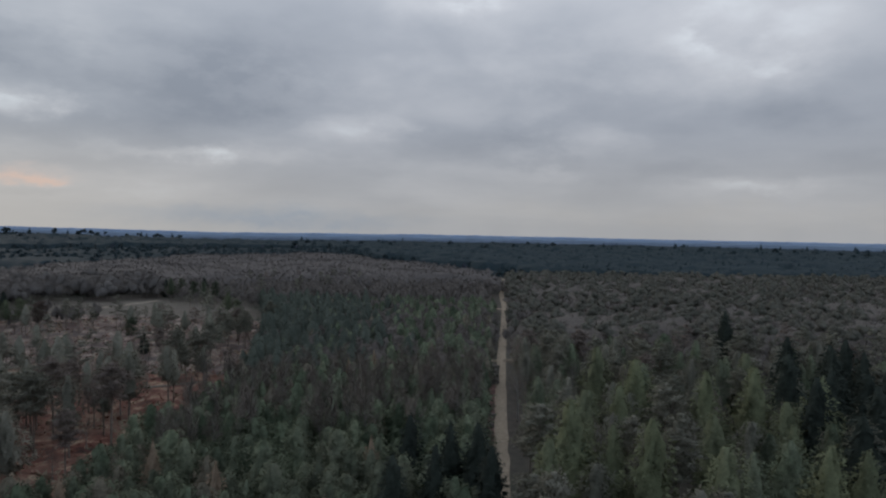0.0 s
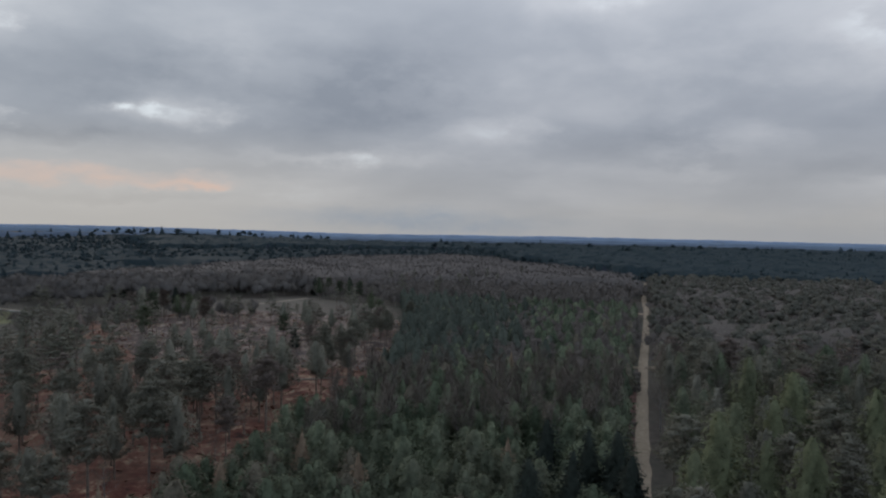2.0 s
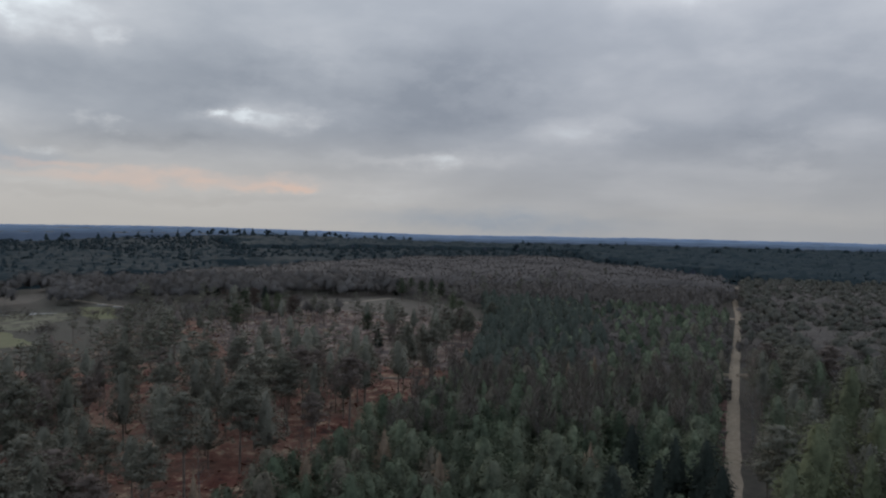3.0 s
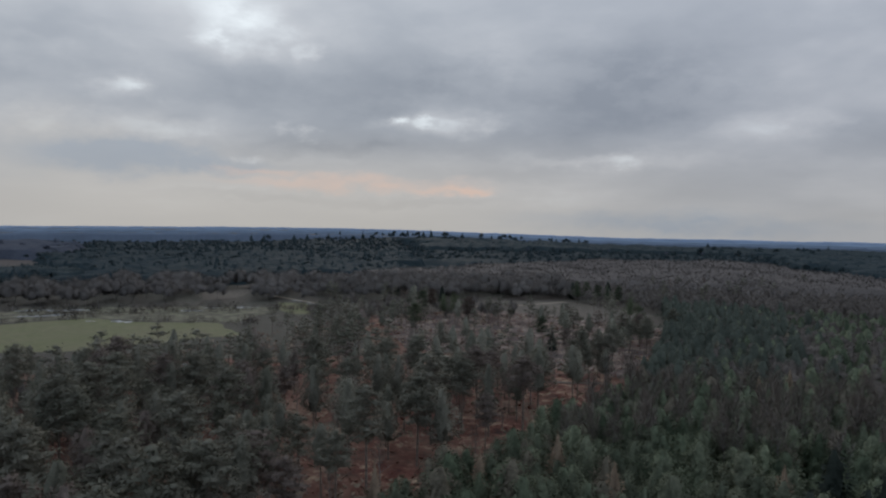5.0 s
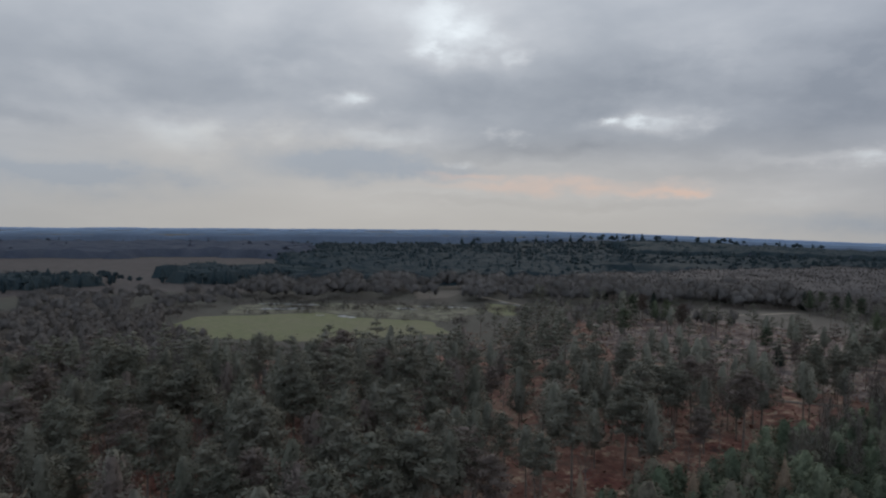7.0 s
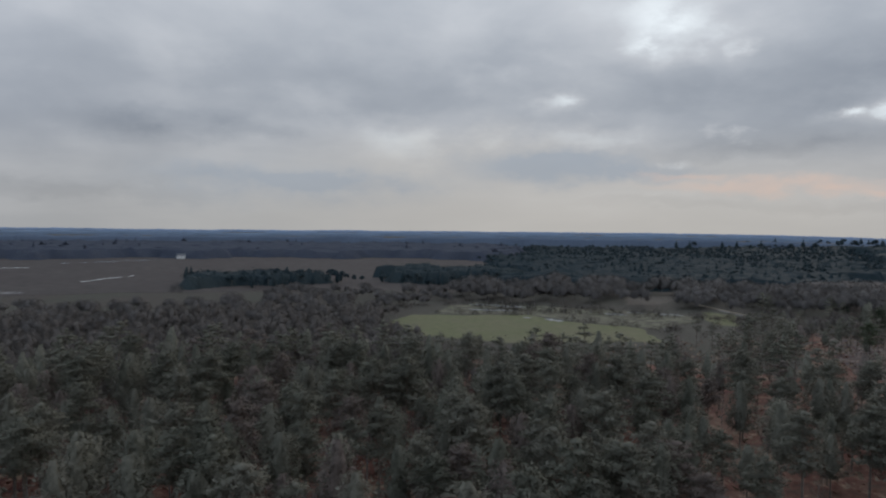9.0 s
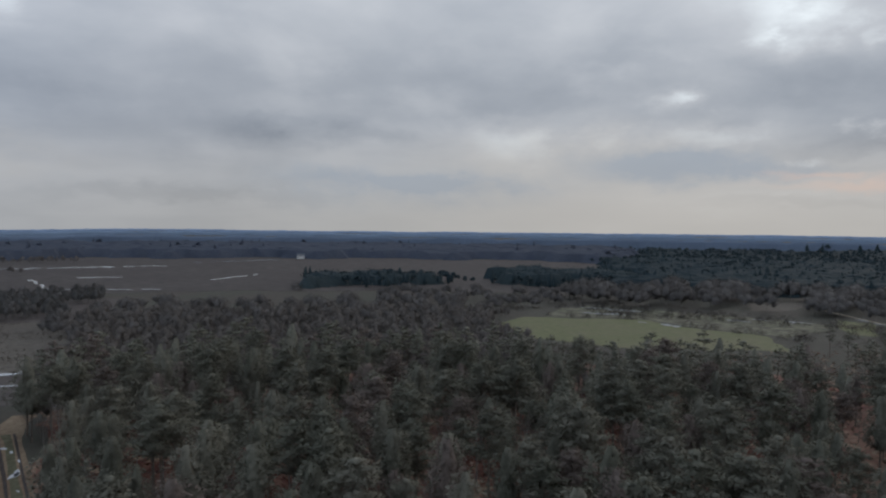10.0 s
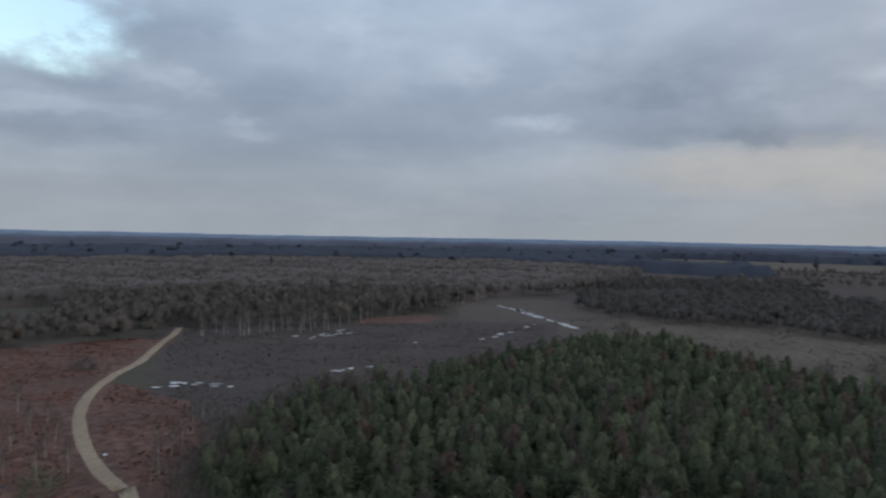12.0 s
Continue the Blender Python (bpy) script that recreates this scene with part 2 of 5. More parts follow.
def bark(name, dark, light, scale=1.2):
    m, N, L, b = material(name, 0.9, 0.2)
    geo = N.new("ShaderNodeNewGeometry")
    n = noise_node(N, L, geo.outputs["Position"], scale, 5, 0.7)
    L.new(ramp_node(N, L, n, (0.3, dark), (0.7, light)), b.inputs["Base Color"])
    return m


def soil(name, stops, small=0.5, large=0.03, drift=None, relief=0.25, rough=0.95, share=0.5):
    m, N, L, b = material(name, rough, 0.15)
    pos = N.new("ShaderNodeNewGeometry").outputs["Position"]
    a = noise_node(N, L, pos, small, 8, 0.72)
    col = ramp_node(N, L, a, *stops)
    if drift:
        d = noise_node(N, L, pos, large, 5, 0.6)
        col = mix_node(N, L, ramp_node(N, L, d, (0.42, (0, 0, 0)), (0.6, (1, 1, 1))), col, mix_node(N, L, share, col, drift))
    L.new(col, b.inputs["Base Color"])
    bump = N.new("ShaderNodeBump")
    bump.inputs["Strength"].default_value, bump.inputs["Distance"].default_value = relief, 0.3
    L.new(a, bump.inputs["Height"])
    L.new(bump.outputs[0], b.inputs["Normal"])
    return m


M_PLANT = foliage("plantation_needles", (0.05273, 0.06845, 0.0445), (0.1055, 0.1297, 0.08486), (0.1734, 0.1948, 0.1293), (0.1232, 0.1226, 0.09107), (0.1441, 0.1278, 0.09758), 0.08, calm=0.0)
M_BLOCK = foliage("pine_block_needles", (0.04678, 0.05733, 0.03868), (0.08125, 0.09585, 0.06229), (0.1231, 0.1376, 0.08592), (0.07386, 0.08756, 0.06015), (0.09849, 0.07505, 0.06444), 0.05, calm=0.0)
M_PINE = foliage("pine_needles", (0.08288, 0.08324, 0.06416), (0.1508, 0.1485, 0.1172), (0.2336, 0.219, 0.1744), (0.1629, 0.1527, 0.1255), (0.1604, 0.1308, 0.1146), 0.12)
M_DARK = foliage("spruce_needles", (0.02415, 0.0299, 0.02588), (0.03623, 0.0437, 0.03623), (0.05434, 0.06325, 0.05175))
M_LIME = foliage("yellow_green_needles", (0.1024, 0.1133, 0.0698), (0.1398, 0.1512, 0.09006), (0.181, 0.1924, 0.1103), (0.1298, 0.1369, 0.09006))
M_TWIG = foliage("bare_twigs", (0.089, 0.078, 0.069), (0.142, 0.124, 0.109), (0.200, 0.176, 0.154), (0.131, 0.112, 0.100))
M_RUST = foliage("brown_larch_twigs", (0.15, 0.115, 0.085), (0.21, 0.16, 0.115), (0.25, 0.19, 0.14), (0.2, 0.15, 0.11))
# far crowns: the blue of distance haze is mixed into their colour
M_HAZEWOOD = foliage("hazed_wood_crowns", (0.03547, 0.04087, 0.05492), (0.04668, 0.05325, 0.07009), (0.06163, 0.06846, 0.08523), (0.03735, 0.04564, 0.0663), thin=0.05)
# dark far needles, with a blue tint that stands in for haze
M_HAZEDARK = foliage("hazed_conifer_crowns", (0.0168, 0.0248, 0.02856), (0.0252, 0.03581, 0.03944), (0.0406, 0.05097, 0.05168), (0.0196, 0.03168, 0.03944), thin=0.05)
M_FARBARE = foliage("far_bare_crowns", (0.07435, 0.06599, 0.0624), (0.1041, 0.09289, 0.08734), (0.1388, 0.1222, 0.1148), (0.08922, 0.08065, 0.07737), thin=0.05)
M_OAK = foliage("oak_twigs", (0.0858, 0.07865, 0.07434), (0.1251, 0.1144, 0.1079), (0.1645, 0.1501, 0.1421), (0.1144, 0.1044, 0.09911))
M_CROWN = foliage("leafless_crowns", (0.0854, 0.07564, 0.06893), (0.1196, 0.1061, 0.09638), (0.1562, 0.1379, 0.1244), (0.1098, 0.09638, 0.08784))
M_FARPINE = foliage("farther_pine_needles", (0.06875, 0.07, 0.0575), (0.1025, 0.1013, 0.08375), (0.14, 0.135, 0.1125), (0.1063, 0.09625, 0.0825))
M_DEEP = foliage("deep_green_needles", (0.05018, 0.05929, 0.05007), (0.07885, 0.09091, 0.0751), (0.1176, 0.1305, 0.1054))
M_SHRUB = foliage("shrub_twigs", (0.06272, 0.0624, 0.0595), (0.09856, 0.0936, 0.08925), (0.1344, 0.1248, 0.119))
M_BARK = bark("pine_bark", (0.08, 0.068, 0.06), (0.25, 0.20, 0.165))
M_GREY = bark("grey_bark", (0.10, 0.095, 0.09), (0.26, 0.25, 0.235))
M_BIRCH = bark("birch_bark", (0.12, 0.115, 0.11), (0.55, 0.53, 0.5), 2.5)
M_FLOOR = soil("forest_floor", [(0.3, (0.035, 0.03, 0.026)), (0.55, (0.065, 0.054, 0.045)), (0.75, (0.10, 0.082, 0.066))], 0.35, 0.02, (0.05, 0.055, 0.04))
M_BRACKEN = soil("dead_bracken", [(0.38, (0.0276, 0.01584, 0.01376)), (0.47, (0.0966, 0.0352, 0.02666)), (0.54, (0.1288, 0.05808, 0.043)), (0.62, (0.3128, 0.2288, 0.1591))], 0.16, 0.045, (0.184, 0.132, 0.09632), 0.5, share=0.4)
M_RED = soil("red_bracken", [(0.38, (0.04576, 0.02856, 0.0252)), (0.5, (0.1012, 0.05544, 0.0462)), (0.64, (0.1584, 0.0966, 0.07812))], 0.35, 0.04, (0.05808, 0.03864, 0.03444), 0.5)
M_HEATH = soil("winter_heath", [(0.34, (0.05, 0.043, 0.039)), (0.52, (0.078, 0.066, 0.06)), (0.7, (0.105, 0.09, 0.078))], 0.3, 0.012, (0.06, 0.048, 0.045), 0.5)
M_OPENHEATH = soil("open_heath", [(0.38, (0.03375, 0.02738, 0.02555)), (0.48, (0.0825, 0.0629, 0.0584)), (0.56, (0.15, 0.1184, 0.1022)), (0.63, (0.33, 0.2738, 0.219))], 0.11, 0.04, (0.09, 0.0555, 0.04526), 0.5)
M_MARSH = soil("wet_pasture", [(0.36, (0.02625, 0.02344, 0.02063)), (0.46, (0.07031, 0.0675, 0.04875)), (0.54, (0.1078, 0.1078, 0.07031)), (0.66, (0.1875, 0.1688, 0.1313))], 0.14, 0.05, (0.1125, 0.09844, 0.075), 0.4)
M_FARHEATH = soil("far_heath", [(0.34, (0.04, 0.034, 0.032)), (0.52, (0.06, 0.051, 0.047)), (0.7, (0.084, 0.072, 0.063))], 0.08, 0.012, (0.048, 0.039, 0.037), 0.5)
M_BURNT = soil("burnt_heath", [(0.34, (0.036, 0.032, 0.031)), (0.52, (0.055, 0.048, 0.046)), (0.7, (0.075, 0.064, 0.06))], 0.4, 0.02, (0.062, 0.048, 0.044), 0.5)
M_PALE = soil("pale_moor_grass", [(0.34, (0.063, 0.05376, 0.04452)), (0.52, (0.0966, 0.084, 0.06972)), (0.7, (0.1344, 0.1176, 0.09912))], 0.3, 0.02, (0.0672, 0.05628, 0.04872), 0.5)
M_ROUGH = soil("rough_grass", [(0.34, (0.03825, 0.0357, 0.0289)), (0.52, (0.0612, 0.0578, 0.0459)), (0.7, (0.08925, 0.0833, 0.068))], 0.3, 0.03, (0.04675, 0.03825, 0.034), 0.5)
M_GRASS = soil("pasture_grass", [(0.34, (0.08586, 0.09, 0.04702)), (0.52, (0.1126, 0.1152, 0.05985)), (0.7, (0.1383, 0.1368, 0.07524))], 0.25, 0.03, (0.1336, 0.117, 0.07695), 0.2)
M_GRAVEL = soil("track_gravel", [(0.34, (0.1674, 0.1308, 0.09506)), (0.52, (0.243, 0.1957, 0.1436)), (0.7, (0.3132, 0.2575, 0.194))], 0.7, 0.05, (0.1728, 0.1339, 0.1018), 0.2)
M_MUD = soil("muddy_ride", [(0.34, (0.1133, 0.08087, 0.05504)), (0.52, (0.1905, 0.1415, 0.09632)), (0.7, (0.2574, 0.2022, 0.1425))], 0.6, 0.06, (0.1235, 0.07582, 0.04914), 0.4)
M_VERGE = soil("rutted_grass", [(0.34, (0.07, 0.066, 0.042)), (0.52, (0.10, 0.095, 0.06)), (0.7, (0.14, 0.13, 0.085))], 0.6, 0.06, None, 0.4)
M_STRAWSOIL = soil("straw_path", [(0.34, (0.16, 0.13, 0.10)), (0.52, (0.22, 0.19, 0.15)), (0.7, (0.28, 0.25, 0.2))], 0.4, 0.06, None, 0.3)
M_FROND = foliage("bracken_fronds", (0.09, 0.0396, 0.02992), (0.1485, 0.06864, 0.05104), (0.207, 0.1188, 0.088), (0.1125, 0.05104, 0.03872))
M_STRAW = foliage("straw_tussocks", (0.17, 0.135, 0.10), (0.25, 0.205, 0.155), (0.34, 0.285, 0.215), (0.2, 0.155, 0.115))
M_HEATHER = foliage("heather_shoots", (0.036, 0.031, 0.03), (0.056, 0.048, 0.045), (0.085, 0.073, 0.066))
M_TUSSOCK = foliage("moor_tussocks", (0.07, 0.06, 0.05), (0.11, 0.095, 0.08), (0.15, 0.13, 0.11))
M_LOG = bark("log_bark", (0.03, 0.026, 0.023), (0.16, 0.14, 0.12), 3.0)
M_RENDER = bark("white_render", (0.7, 0.69, 0.67), (0.82, 0.81, 0.79))
M_SLATE = bark("roof_slate", (0.10, 0.105, 0.115), (0.17, 0.175, 0.185))
M_WATER, _n, _l, _b = material("standing_water", 0.12, 0.5)
_b.inputs["Base Color"].default_value = (0.42, 0.43, 0.44, 1)
_b.inputs["IOR"].default_value = 1.33
_b.inputs["Metallic"].default_value = 0.0


# ---- mesh helpers ----
def mesh_of(name, V, F, mat, N=None):
    """Triangles from arrays, with rounded-crown normals where they are given."""
    V, F = np.asarray(V, dtype=np.float32), np.asarray(F, dtype=np.int32)
    me = bpy.data.meshes.new(name)
    me.vertices.add(len(V))
    me.vertices.foreach_set("co", V.ravel())
    me.loops.add(F.size)
    me.loops.foreach_set("vertex_index", F.ravel())
    me.polygons.add(len(F))
    me.polygons.foreach_set("loop_start", np.arange(len(F), dtype=np.int32) * 3)
    me.update(calc_edges=True)
    if N is not None:
        me.attributes.new("custom_normal", "FLOAT_VECTOR", "POINT").data.foreach_set("vector", np.asarray(N, dtype=np.float32).ravel())
        me.update()
    me.materials.append(mat)
    return me


def unit(v):
    return v / np.maximum(np.linalg.norm(v, axis=-1, keepdims=True), 1e-6)


def sprays(rng, at, way, out, length, width, loose=0.35):
    """A slender triangle from each point along its way, lying on the crown like a shingle, facing out."""
    at, way, out = np.asarray(at, float), unit(np.asarray(way, float)), unit(np.asarray(out, float))
    side = unit(np.cross(way, out + loose * rng.normal(size=at.shape)))
    length, width = np.broadcast_to(length, len(at))[:, None], np.broadcast_to(width, len(at))[:, None]
    V = np.stack([at - side * width / 2, at + side * width / 2, at + way * length], 1).reshape(-1, 3)
    return V, np.arange(len(V)).reshape(-1, 3), np.repeat(out, 3, 0)


def tube(points, radii, sides=5):
    """A tapered stem through points."""
    P = np.asarray(points, float)
    V, F, N = [], [], []
    for i, (p, r) in enumerate(zip(P, radii)):
        d = unit(P[min(i + 1, len(P) - 1)] - P[max(i - 1, 0)])
        a = unit(np.cross(d, (0.3, 1.0, 0.2)))
        b = np.cross(d, a)
        for s in range(sides):
            ang = 2 * math.pi * s / sides
            n = math.cos(ang) * a + math.sin(ang) * b
            V.append(p + r * n)
            N.append(n)
    for i in range(len(P) - 1):
        for s in range(sides):
            q, w = i * sides + s, i * sides + (s + 1) % sides
            F += [(q, w, w + sides), (q, w + sides, q + sides)]
    return np.array(V), np.array(F), np.array(N)


def join(pieces):
    V, F, N, k = [], [], [], 0
    for v, f, n in pieces:
        if len(v):
            V.append(v)
            F.append(f + k)
            N.append(n)
            k += len(v)
    return np.concatenate(V), np.concatenate(F), np.concatenate(N)


def lump(rng, c, size, axis, sides=5, rough=0.2, round_=0.7):
    """A closed uneven pad of foliage round c, with normals that round the whole crown."""
    rows = [(-0.75, 0.62), (0.0, 1.0), (0.72, 0.66)] if sides > 4 else [(0.0, 1.0)]
    V, F = [], []
    for z, w in rows:
        a = 2 * math.pi * (np.arange(sides) + rng.random()) / sides
        w = w * (1 + rough * rng.normal(size=sides))
        V.append(np.stack([np.cos(a) * w, np.sin(a) * w, z + 0.12 * rng.normal(size=sides)], 1))
    k = len(rows) * sides
    V = np.concatenate(V + [np.array([(0, 0, -1.0), (0, 0, 1.0)])])
    for j in range(sides):
        e = (j + 1) % sides
        F += [(k, e, j), (k - sides + j, k - sides + e, k + 1)]
        for i in range(len(rows) - 1):
            p, q = i * sides + j, i * sides + e
            F += [(p, q, q + sides), (p, q + sides, p + sides)]
    P = c + V * size
    far = unit((P - axis) * (1, 1, 0))
    return P, np.array(F), unit(unit(V) * round_ + far * 0.35 + (0, 0, 1.05 - round_))


# ---- trees: each kind gives trunk and crown as arrays, 1:1 in metres ----
def conifer(seed, h, r, n, bottom=0.08, droop=0.25, spray=1.0, whorls=14, swell=0.8, rough=0.2, sides=11, rings=9, core=0.84):
    """A conifer of whorled boughs round a lumpy body; swell sets how round its outline is (1: a cone)."""
    rng = np.random.default_rng(seed)
    lean = rng.normal(0, 0.02, 2)
    trunk = tube([(0, 0, -0.3), (lean[0] * h * 0.5, lean[1] * h * 0.5, h * 0.5), (lean[0] * h * 0.97, lean[1] * h * 0.97, h * 0.97)], (h * 0.014 + 0.03, h * 0.008 + 0.02, 0.015))
    ph = rng.random(4) * 6.3

    def reach(a, u):
        lobe = 1 + rough * (np.sin(a * 2 + ph[0] + u * 7) + 0.9 * np.sin(a * 3 + ph[1] - u * 13) + 0.7 * np.sin(a * 5 + ph[2] + u * 21))
        tier = 0.9 + 0.22 * (1 - np.mod(u * whorls, 1.0))
        return r * np.maximum(1.01 - u, 0.0) ** swell * lobe * tier * np.clip((u - bottom) / 0.14, 0.35, 1)

    V, N, F = [], [], []
    for i in range(rings + 1):
        u = bottom + (1 - bottom) * (i + (0.5 * rng.random(sides) - 0.25) * (0 < i < rings)) / rings * 0.985
        a = 2 * math.pi * (np.arange(sides) + 0.5 * (i % 2)) / sides
        w = core * reach(a, u) * (1 + 0.1 * rng.normal(size=sides))
        z = h * u - droop * w
        V.append(np.stack([w * np.cos(a) + lean[0] * z, w * np.sin(a) + lean[1] * z, z], 1))
        N.append(np.stack([np.cos(a), np.sin(a), 0.35 + 1.1 * np.broadcast_to(u, (sides,)) ** 2], 1))
        if i:
            p = (i - 1) * sides + np.arange(sides)
            q = (i - 1) * sides + (np.arange(sides) + 1) % sides
            F += [np.stack([p, q, q + sides], 1), np.stack([p, q + sides, p + sides], 1)]
    body = np.concatenate(V), np.concatenate(F), unit(np.concatenate(N))
    u = bottom + (1 - bottom) * (1 - rng.random(n) ** (1 / (1 + swell)))
    ang = rng.random(n) * 2 * math.pi
    rho = reach(ang, u) * (0.72 + 0.36 * rng.random(n))
    z = h * u - droop * rho + rng.normal(0, 0.1, n)
    radial = np.stack([np.cos(ang), np.sin(ang), np.zeros(n)], 1)
    at = radial * rho[:, None] + np.stack([lean[0] * z, lean[1] * z, z], 1)
    out = radial * 0.8 + np.stack([0 * u, 0 * u, 0.25 + 0.9 * u * u], 1) + 0.25 * rng.normal(size=(n, 3))
    way = radial * 0.8 + np.stack([np.zeros(n), np.zeros(n), np.full(n, -0.1 - droop)], 1) + 0.55 * rng.normal(size=(n, 3))
    size = spray * (0.65 + 0.35 * (1.05 - u)) * (0.45 + 0.95 * rng.random(n))
    crown = sprays(rng, at, way, out, size, size * 0.5)
    m = 6
    a = rng.random(m) * 2 * math.pi
    o = np.stack([np.cos(a), np.sin(a), np.full(m, 0.4)], 1)
    top = np.array([lean[0] * h, lean[1] * h, h])
    lead = sprays(rng, top - (0, 0, h * 0.05) + o * 0.1, o * 0.35 + (0, 0, 1.0), o, h * 0.045, 0.16 * spray)
    return trunk, join([body, crown, lead])


def scots_pine(seed, h, r, n, bottom=0.42, spray=0.9, boughs=15, sides=5, stem_sides=6, full=0.5):
    """A tall bare stem, a few snags, and a ragged crown of needle pads on rising limbs."""
    rng = np.random.default_rng(seed)
    bend = rng.normal(0, 0.02 * h, 2)
    stem = [(0, 0, -0.3), (bend[0] * 0.3, bend[1] * 0.3, h * 0.35), (bend[0], bend[1], h * 0.7), (bend[0] * 1.2, bend[1] * 1.1, h * 0.96)]
    pieces = [tube(stem, (h * 0.0135, h * 0.0105, h * 0.006, 0.03), stem_sides)]
    pads, k = [], int(boughs + rng.integers(0, 4))
    for i in range(k):
        s = (i + rng.random()) / k
        u = bottom + (0.96 - bottom) * s
        a = i * 2.4 + rng.random()
        reach = r * (0.3 + 0.75 * math.sin(math.pi * min(1.0, 0.25 + 0.7 * s))) * (0.5 + 0.5 * rng.random())
        root = np.array([bend[0] * u * 1.2, bend[1] * u * 1.1, h * u * 0.95])
        end = root + np.array([math.cos(a) * reach, math.sin(a) * reach, reach * (0.02 + 0.3 * rng.random())])
        if stem_sides > 3:
            pieces.append(tube([root, (root + end) / 2 + (0, 0, 0.12 * reach), end], (h * 0.004, h * 0.0025, 0.02), 3))
        pads += [(root + (end - root) * 0.9, 0.26), (root + (end - root) * 0.62 + (0, 0, 0.25), 0.28), (root + (end - root) * 0.3 + (0, 0, 0.2), 0.28)]
    pads.append((np.array([bend[0] * 1.2, bend[1] * 1.1, h * 0.95]), 0.42))
    for i in range(3 if stem_sides > 3 else 0):
        a, z0 = rng.random() * 2 * math.pi, h * bottom * (0.5 + 0.45 * rng.random())
        root = np.array([bend[0] * 0.4, bend[1] * 0.4, z0])
        pieces.append(tube([root, root + np.array([math.cos(a), math.sin(a), 0.1]) * (0.6 + rng.random())], (0.04, 0.012), 3))
    per, bits = max(2, n // len(pads)), []
    axis = np.array([bend[0], bend[1], 0])
    for c, w in pads:
        R = r * w * (0.75 + 0.55 * rng.random())
        flat = 0.42 + 0.12 * rng.random()
        bits.append(lump(rng, c, (R * full, R * full, R * flat * full), axis, sides, 0.3))
        q = unit(rng.normal(size=(per, 3)) * (1, 1, 0.8) + (0, 0, 0.12)) * (0.45 + 0.62 * rng.random((per, 1)))
        at = c + q * (R, R, R * flat * 1.2)
        far = unit((at - axis) * (1, 1, 0))
        out = q * 0.6 + far * 0.4 + (0, 0, 0.4)
        way = q * (1, 1, 0.3) + far * 0.4 - (0, 0, 0.15) + 0.55 * rng.normal(size=(per, 3))
        size = spray * (0.5 + 0.8 * rng.random(per))
        bits.append(sprays(rng, at, way, out, size, size * 0.5))
    return join(pieces), join(bits)


def bare_tree(seed, h, r, n, width=0.05, slim=False, limbs=9):
    """A leafless broadleaf: forking limbs and a haze of fine twigs."""
    rng = np.random.default_rng(seed)
    lean = rng.normal(0, 0.04 * h, 2)
    pieces, bits = [tube([(0, 0, -0.3), (lean[0] * 0.4, lean[1] * 0.4, h * 0.35), (lean[0], lean[1], h * 0.86)], (h * 0.011 + 0.03, h * 0.008 + 0.02, 0.02), 5)], []
    m = max(3, n // limbs)
    for i in range(limbs):
        u = 0.28 + 0.62 * (i + rng.random()) / limbs
        a = i * 2.4 + rng.random()
        root = np.array([lean[0] * u, lean[1] * u, h * u * 0.9])
        out = r * (1.1 - 0.7 * u) * (0.65 + 0.5 * rng.random())
        rise = out * (1.7 if slim else 0.8) + h * 0.05
        mid_ = root + np.array([math.cos(a) * out * 0.55, math.sin(a) * out * 0.55, rise * 0.4])
        end = root + np.array([math.cos(a + 0.2) * out, math.sin(a + 0.2) * out, rise])
        pieces.append(tube([root, mid_, end], (h * 0.005, h * 0.003, 0.012), 3))
        t = 0.2 + 0.8 * rng.random((m, 1))
        base = root + (mid_ - root) * np.minimum(t * 2, 1) + (end - mid_) * np.maximum(t * 2 - 1, 0)
        at = base + rng.normal(size=(m, 3)) * out * 0.22
        rad = unit((at - (lean[0] * 0.6, lean[1] * 0.6, h * 0.5)))
        way = unit(end - root) * 0.5 + rng.normal(size=(m, 3)) * 0.45 + rad * 0.4 + (0, 0, 0.4)
        bits.append(sprays(rng, at, way, rad + (0, 0, 0.5), (0.075 * h + 0.3) * (0.5 + 0.9 * rng.random(m)), width * (0.6 + 0.8 * rng.random(m)), 0.8))
    return join(pieces), join(bits)


def bare_dome(seed, h, r, n, width, lobes=5, long=0.5):
    """A leafless tree seen from afar: several rounded heads of fine twigs on a forked stem."""
    rng = np.random.default_rng(seed)
    pieces, bits = [tube([(0, 0, -0.3), (0, 0, h * 0.45)], (h * 0.014, h * 0.008), 3)], []
    for i in range(lobes):
        a, off = i * 2.4 + rng.random(), r * (0.0 if i == 0 else 0.4 + 0.25 * rng.random())
        c = np.array([math.cos(a) * off, math.sin(a) * off, h * (0.64 if i == 0 else 0.34 + 0.24 * rng.random())])
        R = r * (0.5 + 0.14 * rng.random())
        pieces.append(tube([(0, 0, h * 0.3), c], (h * 0.007, 0.03), 3))
        bits.append(lump(rng, c + (0, 0, h * 0.03), (R * 0.55, R * 0.55, h * 0.19), np.zeros(3), 5, 0.3, 0.25))
        q = rng.normal(size=(n // lobes, 3))
        q[:, 2] = np.abs(q[:, 2]) * 1.1 - 0.3
        q = unit(q)
        at = c + q * (R, R, h * 0.3) * (0.5 + 0.5 * rng.random((len(q), 1)))
        rad = unit(at - (0, 0, h * 0.35))
        way = q * 0.45 + (0, 0, 0.8) + 0.45 * rng.normal(size=q.shape)
        bits.append(sprays(rng, at, way, q * 0.5 + rad * 0.6 + (0, 0, 0.45), R * long * (0.5 + rng.random(len(q))), width * (0.6 + 0.8 * rng.random(len(q))), 0.4))
    return join(pieces), join(bits)


